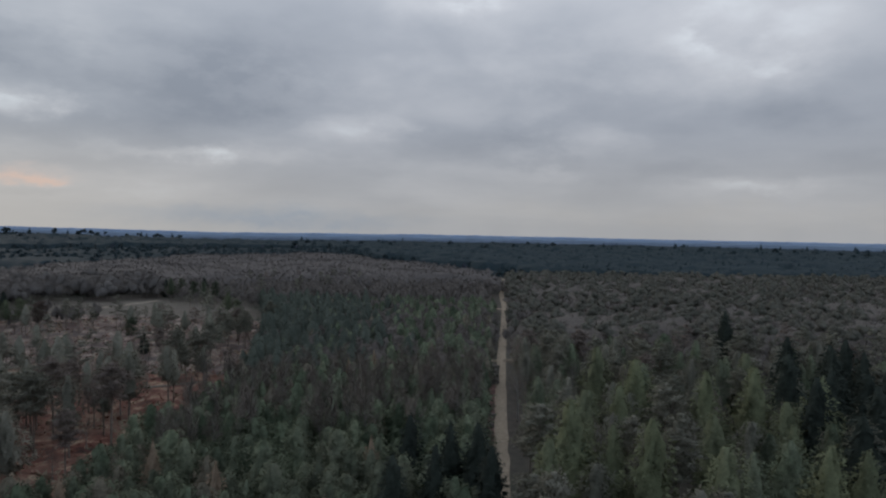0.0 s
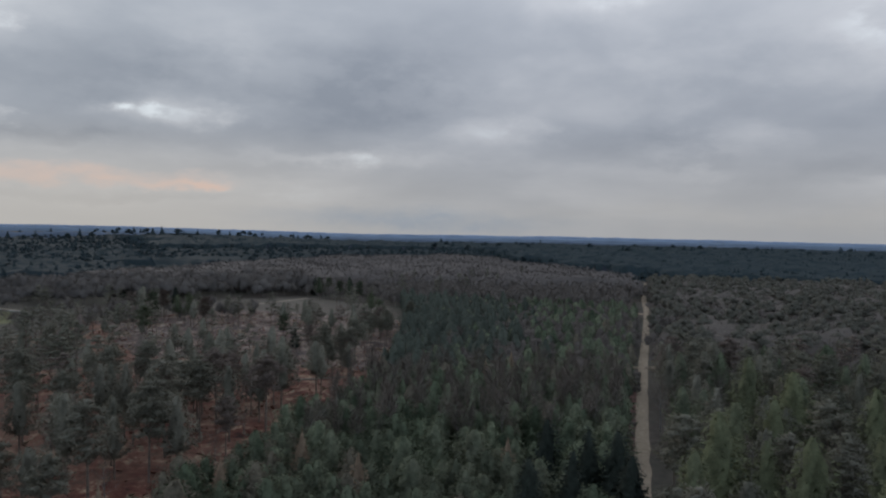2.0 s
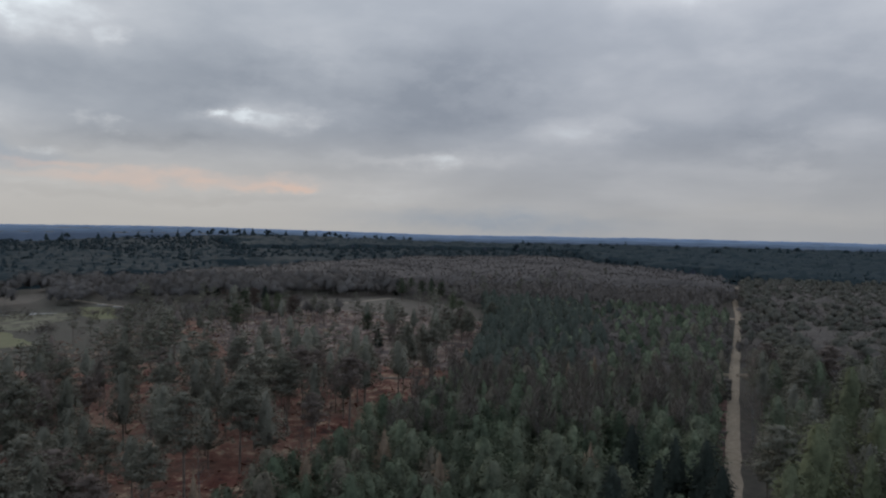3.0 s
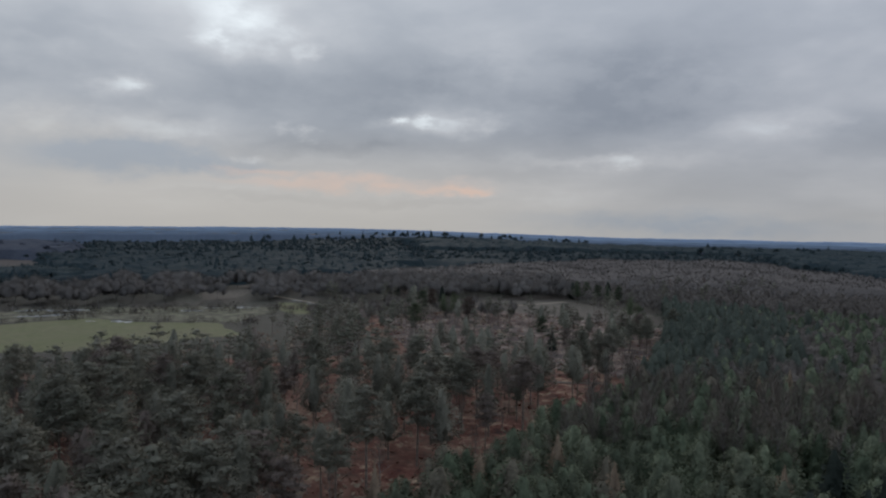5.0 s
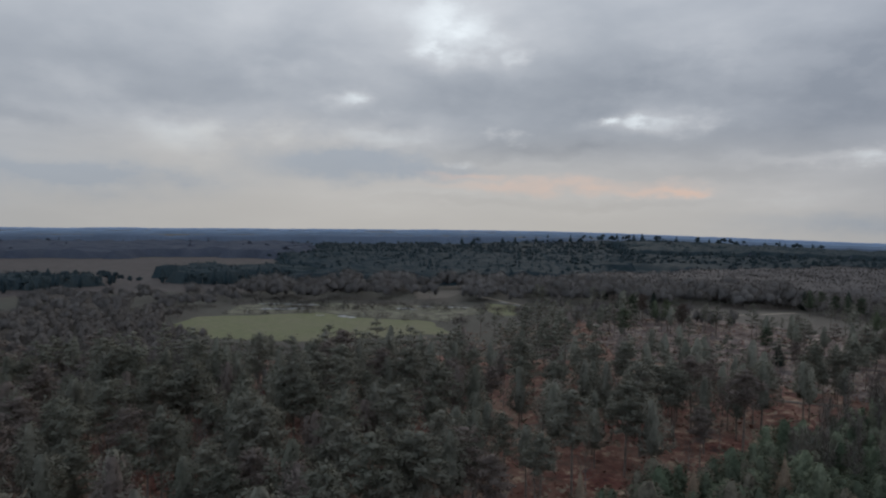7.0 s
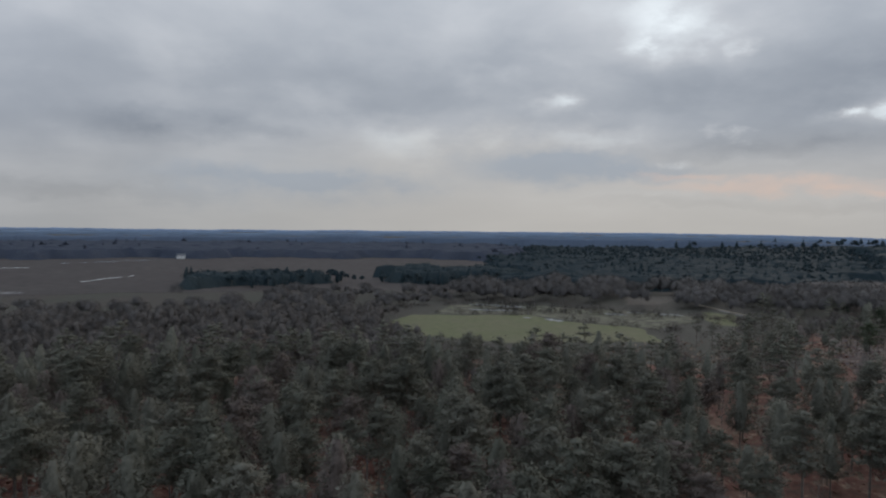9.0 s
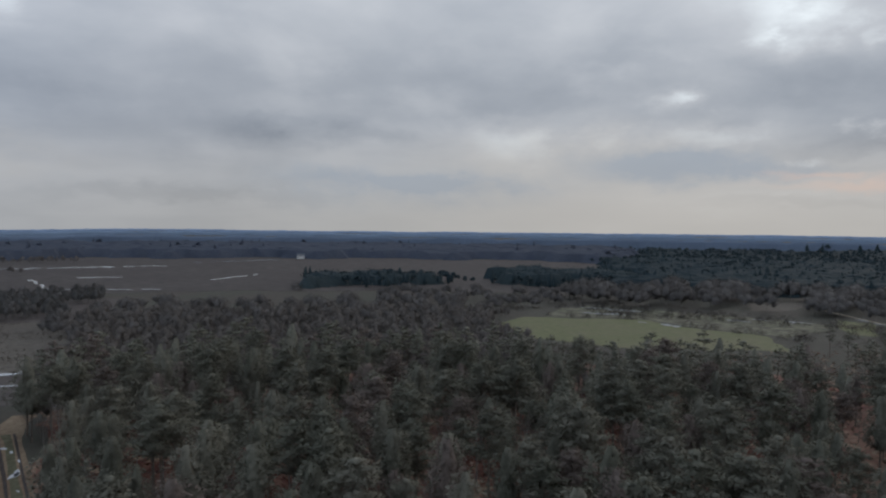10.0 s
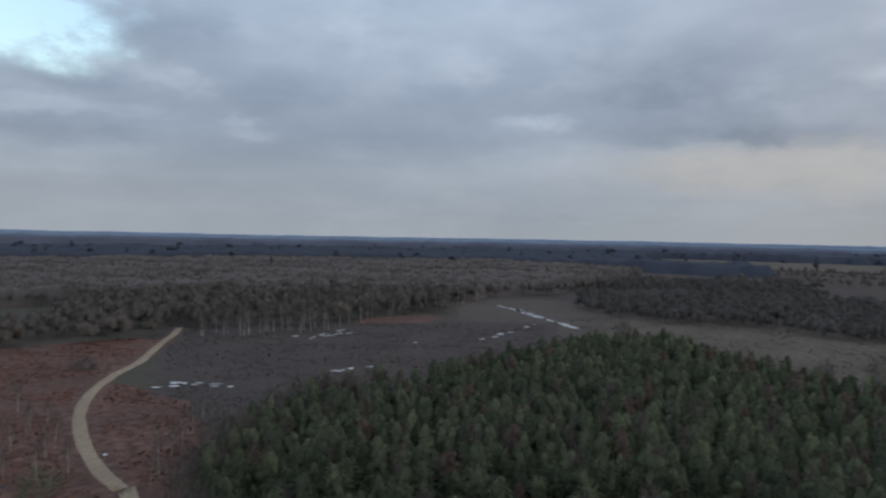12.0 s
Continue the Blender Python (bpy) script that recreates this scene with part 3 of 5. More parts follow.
def far_conifer(seed, h, r, n):
    """A conifer far off: a slim uneven cone with a few loose sprays."""
    trunk, crown = conifer(seed, h, r, n, 0.06, 0.15, r * 0.5, 5, 0.6, 0.2, 5, 3, 0.95)
    return tube([(0, 0, -0.3), (0, 0, h * 0.3)], (0.25, 0.2), 3), crown


def round_crown(seed, h, r, n):
    """A pine far off: a few rounded heads of needles, flat-topped, over a stem."""
    rng = np.random.default_rng(seed)
    bits = []
    for i in range(4):
        a, off = i * 1.9 + rng.random(), r * (0.1 if i == 0 else 0.35 + 0.2 * rng.random())
        c = np.array([math.cos(a) * off, math.sin(a) * off, h * (0.8 if i == 0 else 0.58 + 0.16 * rng.random())])
        R = r * (0.5 + 0.15 * rng.random())
        bits.append(lump(rng, c, (R * 0.8, R * 0.8, R * 0.55), np.zeros(3), 5, 0.25, 0.4))
        q = rng.normal(size=(n // 4, 3))
        q[:, 2] = np.abs(q[:, 2]) - 0.35
        q = unit(q)
        at = c + q * (R, R, R * 0.7) * (0.6 + 0.4 * rng.random((len(q), 1)))
        bits.append(sprays(rng, at, q * (1, 1, 0.4) + 0.5 * rng.normal(size=q.shape), q * 0.6 + (0, 0, 0.5), R * 0.42 * (0.5 + rng.random(len(q))), R * 0.2))
    return tube([(0, 0, -0.3), (0, 0, h * 0.8)], (0.2, 0.06), 3), join(bits)


def shrub(seed, h, r, n, width=0.1):
    """A low rounded bush of fine shoots."""
    rng = np.random.default_rng(seed)
    q = rng.normal(size=(n, 3))
    q[:, 2] = np.abs(q[:, 2])
    q = unit(q)
    at = q * (r, r, h * 0.85) * (0.6 + 0.4 * rng.random((n, 1))) * (1 + 0.2 * np.sin(np.arctan2(q[:, 1:2], q[:, :1]) * 3 + seed))
    stem = join([tube([(0, 0, -0.2), (rng.normal() * 0.3, rng.normal() * 0.3, h * 0.6)], (0.06, 0.02), 4) for _ in range(3)])
    return stem, sprays(rng, at, q * 0.6 + (0, 0, 0.3) + 0.5 * rng.normal(size=(n, 3)), q + (0, 0, 0.3), h * 0.25 * (0.5 + rng.random(n)), width)


# ---- lie of the land ----
FAR_BEARING = (-180, -100, -32, -18, 0, 18, 32, 38, 47, 70, 85, 99, 117, 148, 165, 180)
FAR_LEVEL = (-20, -18, -27, -28, -23, -27, 0, 10, 12, 0, -8, -6, -44, -44, -39, -22)


def bearing_of(x, y):
    return np.degrees(np.arctan2(-np.asarray(x), np.asarray(y)))


def land(x, y):
    """Level near the camera; it swells or falls away gently towards the horizon."""
    d = np.hypot(x, y)
    far = np.interp(bearing_of(x, y), FAR_BEARING, FAR_LEVEL)
    s = np.clip((d - 1000) / 3400, 0, 1)
    hill = np.exp(-((bearing_of(x, y) - 32) / 12) ** 2) * np.clip((d - 1050) / 650, 0, 1) * np.clip((2800 - d) / 800, 0, 1)
    return far * s * s * (3 - 2 * s) + 17 * hill


def inside(poly, x, y):
    P = np.asarray(poly, float)
    hit = np.zeros(np.shape(x), bool)
    for (x0, y0), (x1, y1) in zip(P, np.roll(P, -1, 0)):
        cross = (y0 > y) != (y1 > y)
        hit ^= cross & (x < (x1 - x0) * (y - y0) / np.where(y1 == y0, 1e-9, y1 - y0) + x0)
    return hit


def fan(b0, b1, d0, d1):
    """A ring sector: bearings in degrees to the left, distances in metres."""
    out = [(b, d1) for b in np.linspace(b0, b1, 12)] + [(b, d0) for b in np.linspace(b1, b0, 12)]
    return [(-d * math.sin(radians(b)), d * math.cos(radians(b))) for b, d in out]


def scatter(poly, gap, seed, holes=(), keep=1.0, lanes=True, ragged=0.0):
    """Points a gap apart on a shaken grid within poly, clear of the lanes and holes."""
    rng = np.random.default_rng(seed)
    P = np.asarray(poly, float)
    xs, ys = np.meshgrid(np.arange(P[:, 0].min(), P[:, 0].max(), gap), np.arange(P[:, 1].min(), P[:, 1].max(), gap))
    x = xs.ravel() + (rng.random(xs.size) - 0.5) * gap * 0.9
    y = ys.ravel() + (rng.random(xs.size) - 0.5) * gap * 0.9
    wx = ragged * (np.sin(y * 0.031 + seed) + 0.6 * np.sin(y * 0.083 + x * 0.05))
    wy = ragged * (np.sin(x * 0.029 + seed * 2) + 0.6 * np.sin(x * 0.077 - y * 0.06))
    ok = inside(poly, x + wx, y + wy) & (rng.random(x.size) < keep)
    for hole in holes:
        ok &= ~inside(hole, x, y)
    x, y = x[ok], y[ok]
    if lanes:
        ok = np.ones(len(x), bool)
        for line, half in LANES:
            for (ax, ay), (bx, by) in zip(line, line[1:]):
                t = np.clip(((x - ax) * (bx - ax) + (y - ay) * (by - ay)) / ((bx - ax) ** 2 + (by - ay) ** 2), 0, 1)
                ok &= np.hypot(x - ax - t * (bx - ax), y - ay - t * (by - ay)) > half
        x, y = x[ok], y[ok]
    d = np.hypot(x, y)
    o = np.argsort(d)
    return np.stack([x[o], y[o]], 1)


ROAD = [(62, 720), (48, 566), (40.8, 456), (24.3, 281), (16.4, 188), (12.7, 140), (1.5, 0), (-9, -75), (-16.8, -148), (-15.9, -154), (-13.2, -168), (-11.6, -183), (-11.2, -201), (-12.3, -222), (-16.8, -246), (-25.5, -270), (-36.8, -292), (-50, -330), (-60, -356), (-66, -376)]
RIDE = [(0, 4), (-80, -22), (-140, -41), (-168, -50.5), (-198, -61), (-217, -62), (-250, -72)]
LANES = [(ROAD[3:], 4.5), (ROAD[2:4], 2.8), (ROAD[:3], 0.8), (RIDE, 4.4)]


# ---- things and stuff made of trees ----
def tree_models(name, label, builds, bark_mat, crown_mat, group):
    """One thing of each build: an empty at its foot, with trunk and crown."""
    out = []
    for i, (trunk, crown) in enumerate(builds):
        top = tagged(new(name), label, "tree", group)
        for part_name, (V, F, N), mat in (("trunk", trunk, bark_mat), ("crown", crown, crown_mat)):
            ob = new(part_name, mesh_of(part_name, V, F, mat, N))
            ob.parent = top
        out.append(top)
    return out


def plant(models, spots, seed, low=0.8, high=1.2):
    """The models themselves at the first spots, copies at the others."""
    rng = np.random.default_rng(seed)
    for i, (x, y) in enumerate(spots):
        s = low + (high - low) * rng.random()
        m = pose(x, y, float(land(x, y)), 0, 0, rng.random() * 360)
        ob = models[i % len(models)]
        if i < len(models):
            ob.matrix_basis = m
        else:
            ob = copy_thing(ob, m)
        ob.scale = (s * (0.9 + 0.2 * rng.random()), s * (0.9 + 0.2 * rng.random()), s)


def stand(name, label, builds, spots, mats, seed, low=0.8, high=1.2, category="trees"):
    """Many trees as one object: trunks and crowns joined."""
    rng = np.random.default_rng(seed)
    spots = np.asarray(spots)
    if not len(spots):
        return None
    which = rng.integers(0, len(builds), len(spots))
    Vs, Fs, Ms, Ts, Ns, k = [], [], [], [], [], 0
    for b, parts in enumerate(builds):
        S = spots[which == b]
        n = len(S)
        if not n:
            continue
        a, s = rng.random(n) * 2 * math.pi, low + (high - low) * rng.random(n)
        z0, tone = land(S[:, 0], S[:, 1]), rng.random(n)
        for slot, (V, F, N) in enumerate(parts):
            X = (V[None, :, 0] * np.cos(a)[:, None] - V[None, :, 1] * np.sin(a)[:, None]) * s[:, None] + S[:, 0, None]
            Y = (V[None, :, 0] * np.sin(a)[:, None] + V[None, :, 1] * np.cos(a)[:, None]) * s[:, None] + S[:, 1, None]
            Z = V[None, :, 2] * s[:, None] + z0[:, None]
            Vs.append(np.stack([X, Y, Z], 2).reshape(-1, 3))
            c, q = np.cos(a)[:, None], np.sin(a)[:, None]
            Ns.append(np.stack([N[None, :, 0] * c - N[None, :, 1] * q, N[None, :, 0] * q + N[None, :, 1] * c, np.broadcast_to(N[None, :, 2], X.shape)], 2).reshape(-1, 3))
            Fs.append((F[None] + (np.arange(n) * len(V))[:, None, None] + k).reshape(-1, 3))
            Ms.append(np.full(n * len(F), slot))
            Ts.append(np.repeat(tone, len(V)))
            k += n * len(V)
    me = mesh_of(name, np.concatenate(Vs), np.concatenate(Fs), mats[0], np.concatenate(Ns))
    for m in mats[1:]:
        me.materials.append(m)
    me.polygons.foreach_set("material_index", np.concatenate(Ms).astype(np.int32))
    me.attributes.new("tone", "FLOAT", "POINT").data.foreach_set("value", np.concatenate(Ts).astype(np.float32))
    return tagged(new(name, me), label, category, kind="stuff")


# ---- ground ----
def ground_sheet():
    radii = np.concatenate([[0.0], np.geomspace(25, 4900, 60)])
    sect = 240
    V = [(0, 0, 0)]
    for rr in radii[1:]:
        a = np.arange(sect) / sect * 2 * math.pi
        x, y = -rr * np.sin(a), rr * np.cos(a)
        V += list(zip(x, y, land(x, y)))
    F = [(0, 1 + i, 1 + (i + 1) % sect) for i in range(sect)]
    for k in range(len(radii) - 2):
        p, q = 1 + k * sect, 1 + (k + 1) * sect
        for i in range(sect):
            j = (i + 1) % sect
            F += [(p + i, q + i, q + j), (p + i, q + j, p + j)]
    return tagged(new("ground", mesh_of("ground", V, F, M_FLOOR)), "brown forest floor of leaf litter and moss", "ground", kind="structure")


def patch(name, poly, mat, label, category, z=0.04, ragged=3.0, step=6.0, seed=0, kind="structure"):
    """A flat, ragged-edged sheet of ground cover, with thickness at the rim."""
    rng = np.random.default_rng(seed)
    pts = []
    P = [Vector(p) for p in poly]
    for a, b in zip(P, P[1:] + P[:1]):
        n = max(1, int((b - a).length / step))
        for i in range(n):
            q = a.lerp(b, i / n)
            s = noise.noise_vector(Vector((q.x * 0.07, q.y * 0.07, seed))) * ragged + noise.noise_vector(Vector((q.x * 0.3, q.y * 0.3, seed + 5))) * ragged * 0.5
            pts.append((q.x + s.x, q.y + s.y))
    bm = bmesh.new()
    vs = [bm.verts.new((x, y, float(land(x, y)) + z)) for x, y in pts]
    low = [bm.verts.new((v.co.x, v.co.y, v.co.z - z - 0.05)) for v in vs]
    edges = [bm.edges.new((vs[i], vs[(i + 1) % len(vs)])) for i in range(len(vs))]
    for i in range(len(vs)):
        j = (i + 1) % len(vs)
        bm.faces.new((vs[i], low[i], low[j], vs[j]))
    bmesh.ops.triangle_fill(bm, edges=edges, use_beauty=True)
    bmesh.ops.recalc_face_normals(bm, faces=bm.faces)
    me = bpy.data.meshes.new(name)
    bm.to_mesh(me)
    bm.free()
    me.materials.append(mat)
    return tagged(new(name, me), label, category, kind=kind)


def lane(name, line, half, mat, label, z=0.07, wobble=0.4, seed=0, category="track", kind="structure"):
    """A ribbon along a line, slightly crowned."""
    pts = [Vector((*line[0], 0))]
    P = [Vector((*p, 0)) for p in line]
    for i in range(len(P) - 1):
        p0, p1, p2, p3 = P[max(i - 1, 0)], P[i], P[i + 1], P[min(i + 2, len(P) - 1)]
        n = max(2, int((p2 - p1).length / 4))
        for k in range(1, n + 1):
            t = k / n
            pts.append(0.5 * ((2 * p1) + (p2 - p0) * t + (2 * p0 - 5 * p1 + 4 * p2 - p3) * t * t + (3 * p1 - p0 - 3 * p2 + p3) * t ** 3))
    V, F = [], []
    for i, p in enumerate(pts):
        d = (pts[min(i + 1, len(pts) - 1)] - pts[max(i - 1, 0)]).normalized()
        s = Vector((-d.y, d.x, 0))
        w = half + wobble * noise.noise(Vector((i * 0.35, seed, 0)))
        w2 = half + wobble * noise.noise(Vector((i * 0.35, seed + 9, 0)))
        for off, hh in ((-w, -0.05), (-w * 0.9, z), (0, z + 0.05), (w2 * 0.9, z), (w2, -0.05)):
            V.append((p.x + s.x * off, p.y + s.y * off, float(land(p.x, p.y)) + hh))
    for i in range(len(pts) - 1):
        for k in range(4):
            a = i * 5 + k
            F += [(a, a + 1, a + 6), (a, a + 6, a + 5)]
    return tagged(new(name, mesh_of(name, V, F, mat)), label, category, kind=kind)


ground_sheet()
BRACKEN = [(-58, 60), (-64, 110), (-62, 190), (-64, 240), (-72, 300), (-92, 385), (-215, 400), (-260, 320), (-262, 200), (-262, 60), (-217, -58), (-150, -40), (-90, -20)]
SLOPE = [(40, -130), (40, -345), (-40, -352), (-60, -340), (-38, -295), (-24, -262), (-40, -222), (-40, -195), (-30, -150), (-16, -130)]
patch("bracken_floor", BRACKEN, M_BRACKEN, "rust and straw coloured dead bracken under pines", "ground cover", 0.05, 8, 6, 1)
patch("verge_bracken", [(8, 130), (16, 240), (22, 275), (23.5, 275), (19, 240), (11.5, 130)], M_RED, "strip of red dead bracken beside the gravel track", "ground cover", 0.05, 1, 5, 2)
patch("moor", fan(100, 148, 240, 540), M_HEATH, "brown winter moorland", "moor", 0.04, 10, 12, 3)
patch("near_heath", fan(140, 172, 150, 400), M_BURNT, "dark grey-brown burnt heath", "heath", 0.05, 6, 8, 4)
patch("moor_grass", fan(100.5, 136, 286, 428), M_PALE, "pale tan moor grass", "moor", 0.08, 12, 10, 5)
patch("far_heath", fan(60, 122, 575, 1120), M_FARHEATH, "flat brown heath beyond the bare woods", "heath", 0.1, 15, 20, 6)
patch("rough_grazing", fan(38, 74, 290, 560), M_ROUGH, "grey-brown rough grazing round the pasture", "grassland", 0.06, 10, 10, 16)
patch("bracken_slope", SLOPE, M_RED, "reddish dead bracken either side of the track", "ground cover", 0.07, 4, 6, 7)
patch("red_patch", [(-150, -352), (-170, -372), (-205, -372), (-210, -350), (-190, -340)], M_RED, "patch of red bracken at the heath's edge", "ground cover", 0.09, 4, 5, 17)
patch("pasture", [(-372, 134), (-394, 158), (-389, 172), (-381, 195), (-372, 222), (-341, 231), (-302, 254), (-262, 235), (-285, 160), (-328, 125)], M_GRASS, "green grazed pasture", "field", 0.09, 4, 6, 8)
patch("pale_meadow", [(-462, 368), (-430, 402), (-392, 345), (-398, 322)], M_PALE, "pale grass between leafless trees", "field", 0.09, 4, 6, 22)
patch("wet_ground", [(-394, 172), (-430, 196), (-440, 225), (-372, 296), (-335, 322), (-318, 312), (-296, 262), (-341, 236), (-376, 222)], M_MARSH, "wet rough pasture with dark and straw patches", "field", 0.1, 4, 5, 23)
patch("small_pasture", [(-351, 344), (-331, 352), (-290, 312), (-300, 304), (-320, 316)], M_GRASS, "small green paddock among bare trees", "field", 0.09, 3, 6, 9)
patch("open_heath", [(-78, 250), (-92, 385), (-215, 405), (-255, 330), (-180, 255)], M_OPENHEATH, "grey-brown heath with straw patches behind the pines", "heath", 0.1, 6, 6, 21)
patch("heath_clearing", [(-110, 390), (-125, 450), (-190, 480), (-260, 440), (-250, 380), (-215, 400)], M_PALE, "pale grassy clearing behind the pines", "clearing", 0.08, 5, 6, 10)
patch("wood_meadow", [(16, -545), (-18, -508), (-9, -400), (14, -390)], M_ROUGH, "dull green meadow among leafless trees", "field", 0.08, 4, 6, 18)
patch("far_moor", fan(116, 152, 520, 1120), M_BURNT, "dark brown moor beyond the leafless belt", "moor", 0.06, 12, 25, 24)
patch("far_field", fan(117, 132, 1040, 1330), M_PALE, "pale far field", "field", 1.0, 20, 40, 19)
lane("forest_track", ROAD, 1.9, M_GRAVEL, "straight pale gravel forest track", seed=1, wobble=0.5)
lane("side_track", [(24.5, 283), (19, 283), (12, 284)], 2.6, M_GRAVEL, "short gravel turning beside the track", 0.06, 0.5, 4)
lane("side_track", [(24.5, 284), (31, 286), (40, 290)], 2.0, M_GRAVEL, "short gravel turning beside the track", 0.06, 0.5, 5)
lane("side_track", [(34.5, 461), (40.3, 459), (46, 461)], 3.5, M_GRAVEL, "gravel passing place beside the track", 0.06, 0.5, 6)
lane("muddy_ride", RIDE[:6], 3.6, M_MUD, "wide churned muddy ride with ruts", 0.06, 1.2, 2)
lane("ride_grass", RIDE[:5], 1.15, M_VERGE, "strip of rough grass along the ride's middle", 0.09, 0.5, 3)
for side in (-1.75, 1.75):
    lane("wheel_rut", [(x + 0.31 * side, y - 0.95 * side) for x, y in RIDE[1:5]], 0.35, M_BURNT, "dark wet wheel rut in the ride", 0.1, 0.25, 12 + side)
lane("pale_path", [(-432, 412), (-398, 379), (-365, 368), (-314, 354)], 1.8, M_STRAWSOIL, "pale farm path beside the paddock", 0.15, 0.5, 9)
lane("pale_path", [(-130, 224), (-110, 226), (-96, 229), (-82, 237)], 1.6, M_PALE, "pale grassy path through the bracken", 0.12, 0.5, 7)
lane("pale_path", [(-250, 395), (-224, 416), (-205, 450), (-195, 478)], 2.0, M_STRAWSOIL, "pale grassy path across the clearing", 0.14, 0.5, 8)

# ---- woods ----
A_ZONE = [(8, 90), (-60, 84), (-73, 92), (-73, 112), (-71, 150), (-68, 180), (-65, 197), (-67, 225), (18, 255), (9, 139)]
A_FAR = [(-67, 225), (-70, 245), (-78, 300), (-97, 385), (-116, 450), (34, 455), (19, 255)]
E_ZONE = [(-100, -36), (-160, -55), (-203, -70), (-222, -96), (-228, -140), (-236, -171), (-246, -212), (-233, -238), (-165, -222), (-112, -200), (-75, -197), (-46, -176), (-30, -145), (-24, -120), (-40, -80)]
B_DENSE = fan(46, 106.5, 95, 262)
B_OPEN = [(-82, 92), (-80, 112), (-79, 150), (-78, 180), (-75, 200), (-77, 230), (-82, 263), (-100, 340), (-200, 330), (-215, 230), (-170, 165), (-75, 76)]
B_HEATH = [(-112, 330), (-120, 420), (-250, 430), (-290, 330), (-215, 230), (-200, 330)]
D_ZONE = [(11, 95), (17, 139), (28, 290), (230, 290), (215, 200), (120, 90)]
D_FAR = [(28, 290), (45, 457), (58, 660), (460, 660), (460, 290)]

def thin_stem(tree):
    """For far stands: the stem as a three-sided stick and the crown as it is."""
    (V, F, N), crown = tree
    return tube([(0, 0, -0.3), (0, 0, V[:, 2].max() * 0.8)], (0.2, 0.06), 3), crown


young = [conifer(10 + i, 8.4 + 0.5 * i, 3.0 + 0.14 * i, 1350, 0.04, 0.1, 0.78, 6, (0.42, 0.56, 0.48)[i % 3], 0.34, core=0.5) for i in range(7)]
young_lo = [conifer(20 + i, 9.0 + 0.4 * i, 3.4, 120, 0.1, 0.1, 1.1, 5, (0.4, 0.52)[i % 2], 0.34, 7, 5, 0.66) for i in range(5)]
pines = [scots_pine(30 + i, 21, 5.2, 2400, 0.43 + 0.05 * (i % 4), 0.66, 19, 5, 6, 0.36) for i in range(6)]
tapered = [conifer(36 + i, 19, 4.6, 2000, 0.34 + 0.06 * (i % 3), 0.1, 0.78, 8, (0.4, 0.5, 0.36)[i % 3], 0.38, 11, 10, 0.4) for i in range(6)]
tapered_lo = [conifer(46 + i, 17.5, 4.7, 130, 0.34, 0.1, 1.3, 7, 0.4, 0.32, 7, 5, 0.55) for i in range(3)]
pines_lo = [scots_pine(40 + i, 20, 5.0, 210, 0.5, 1.0, 8, 4, 4, 0.55) for i in range(4)]
bares = [bare_tree(50 + i, 15, 3.8, 850, 0.036, i % 2 == 0) for i in range(4)]
slims = [bare_tree(55 + i, 13, 2.6, 800, 0.085, True) for i in range(3)]
spruces = [conifer(70 + i, 20, 4.6, 1300, 0.03, 0.3, 1.35, 13, 0.62, 0.2, 12, 13, 0.68) for i in range(3)]
limes = [conifer(80 + i, 20, 5.2, 2600, 0.05, 0.06, 0.85, 9, (0.5, 0.62)[i % 2], 0.3, 12, 11, 0.55) for i in range(4)]
larches = [conifer(86 + i, 9, 2.2, 360, 0.1, 0.1, 0.6, 12, 0.85, core=0.6) for i in range(2)]
domes = [bare_dome(60 + i, 12, 4.6, 190, 0.17, 4, 0.5) for i in range(5)]
oaks = [bare_dome(164 + i, 14, 8.0, 760, 0.15, 7, 0.46) for i in range(4)]
pines_soft = [thin_stem(round_crown(135 + i, 16, 4.6, 60)) for i in range(5)]
dark_lo = [far_conifer(90 + i, 17, 4.6, 10) for i in range(2)] + [round_crown(190 + i, 15.5, 6.0, 20) for i in range(4)]
far_crowns = []
for i in range(5):
    stem, twig = bare_dome(170 + i, 12.5, 5.4, 42, 0.34, 3, 0.46)
    far_crowns.append((tube([(0, 0, -0.3), (0, 0, 7)], (0.2, 0.1), 3), twig))
bushes = [shrub(180 + i, 3.0, 2.6, 110, 0.16) for i in range(3)]


young_lo = [thin_stem(t) for t in young_lo]


def by_distance(*sets):
    sp = np.concatenate(sets)
    return sp[np.argsort(np.hypot(sp[:, 0], sp[:, 1]))]


def thinned(sp, others, gap):
    """The spots that keep a gap from the others."""
    o = np.asarray(others, float)
    d = np.hypot(sp[:, 0, None] - o[None, :, 0], sp[:, 1, None] - o[None, :, 1]).min(1)
    return sp[d > gap]


def clumped(sp, size, share, seed):
    """The spots within irregular clumps of a given size."""
    v = np.array([noise.noise(Vector((x / size, y / size, seed))) + 0.4 * noise.noise(Vector((x / size * 3, y / size * 3, seed))) for x, y in sp])
    return sp[v >= np.quantile(v, 1 - share)]


# the plantation beside the track, with dark spruces and brown larches in it
SPRUCE_YOUNG = [(-6, 136), (2, 133), (7, 130), (-1, 120), (-8, 119), (8.5, 117)]
LARCH = [(-66, 119), (-40, 123), (-56, 134), (-14, 140), (-30, 226), (-23, 237), (-75, 98)]
sp = thinned(scatter(A_ZONE, 4.7, 100), SPRUCE_YOUNG + LARCH, 3.0)
plant(tree_models("young_conifer", "young dark green plantation conifer", young, M_BARK, M_PLANT, "conifers in the plantation"), sp[:290], 1, 0.72, 1.2)
stand("plantation", "dense stand of young green conifers", young_lo, sp[290:], (M_BARK, M_PLANT), 2, 0.8, 1.12)
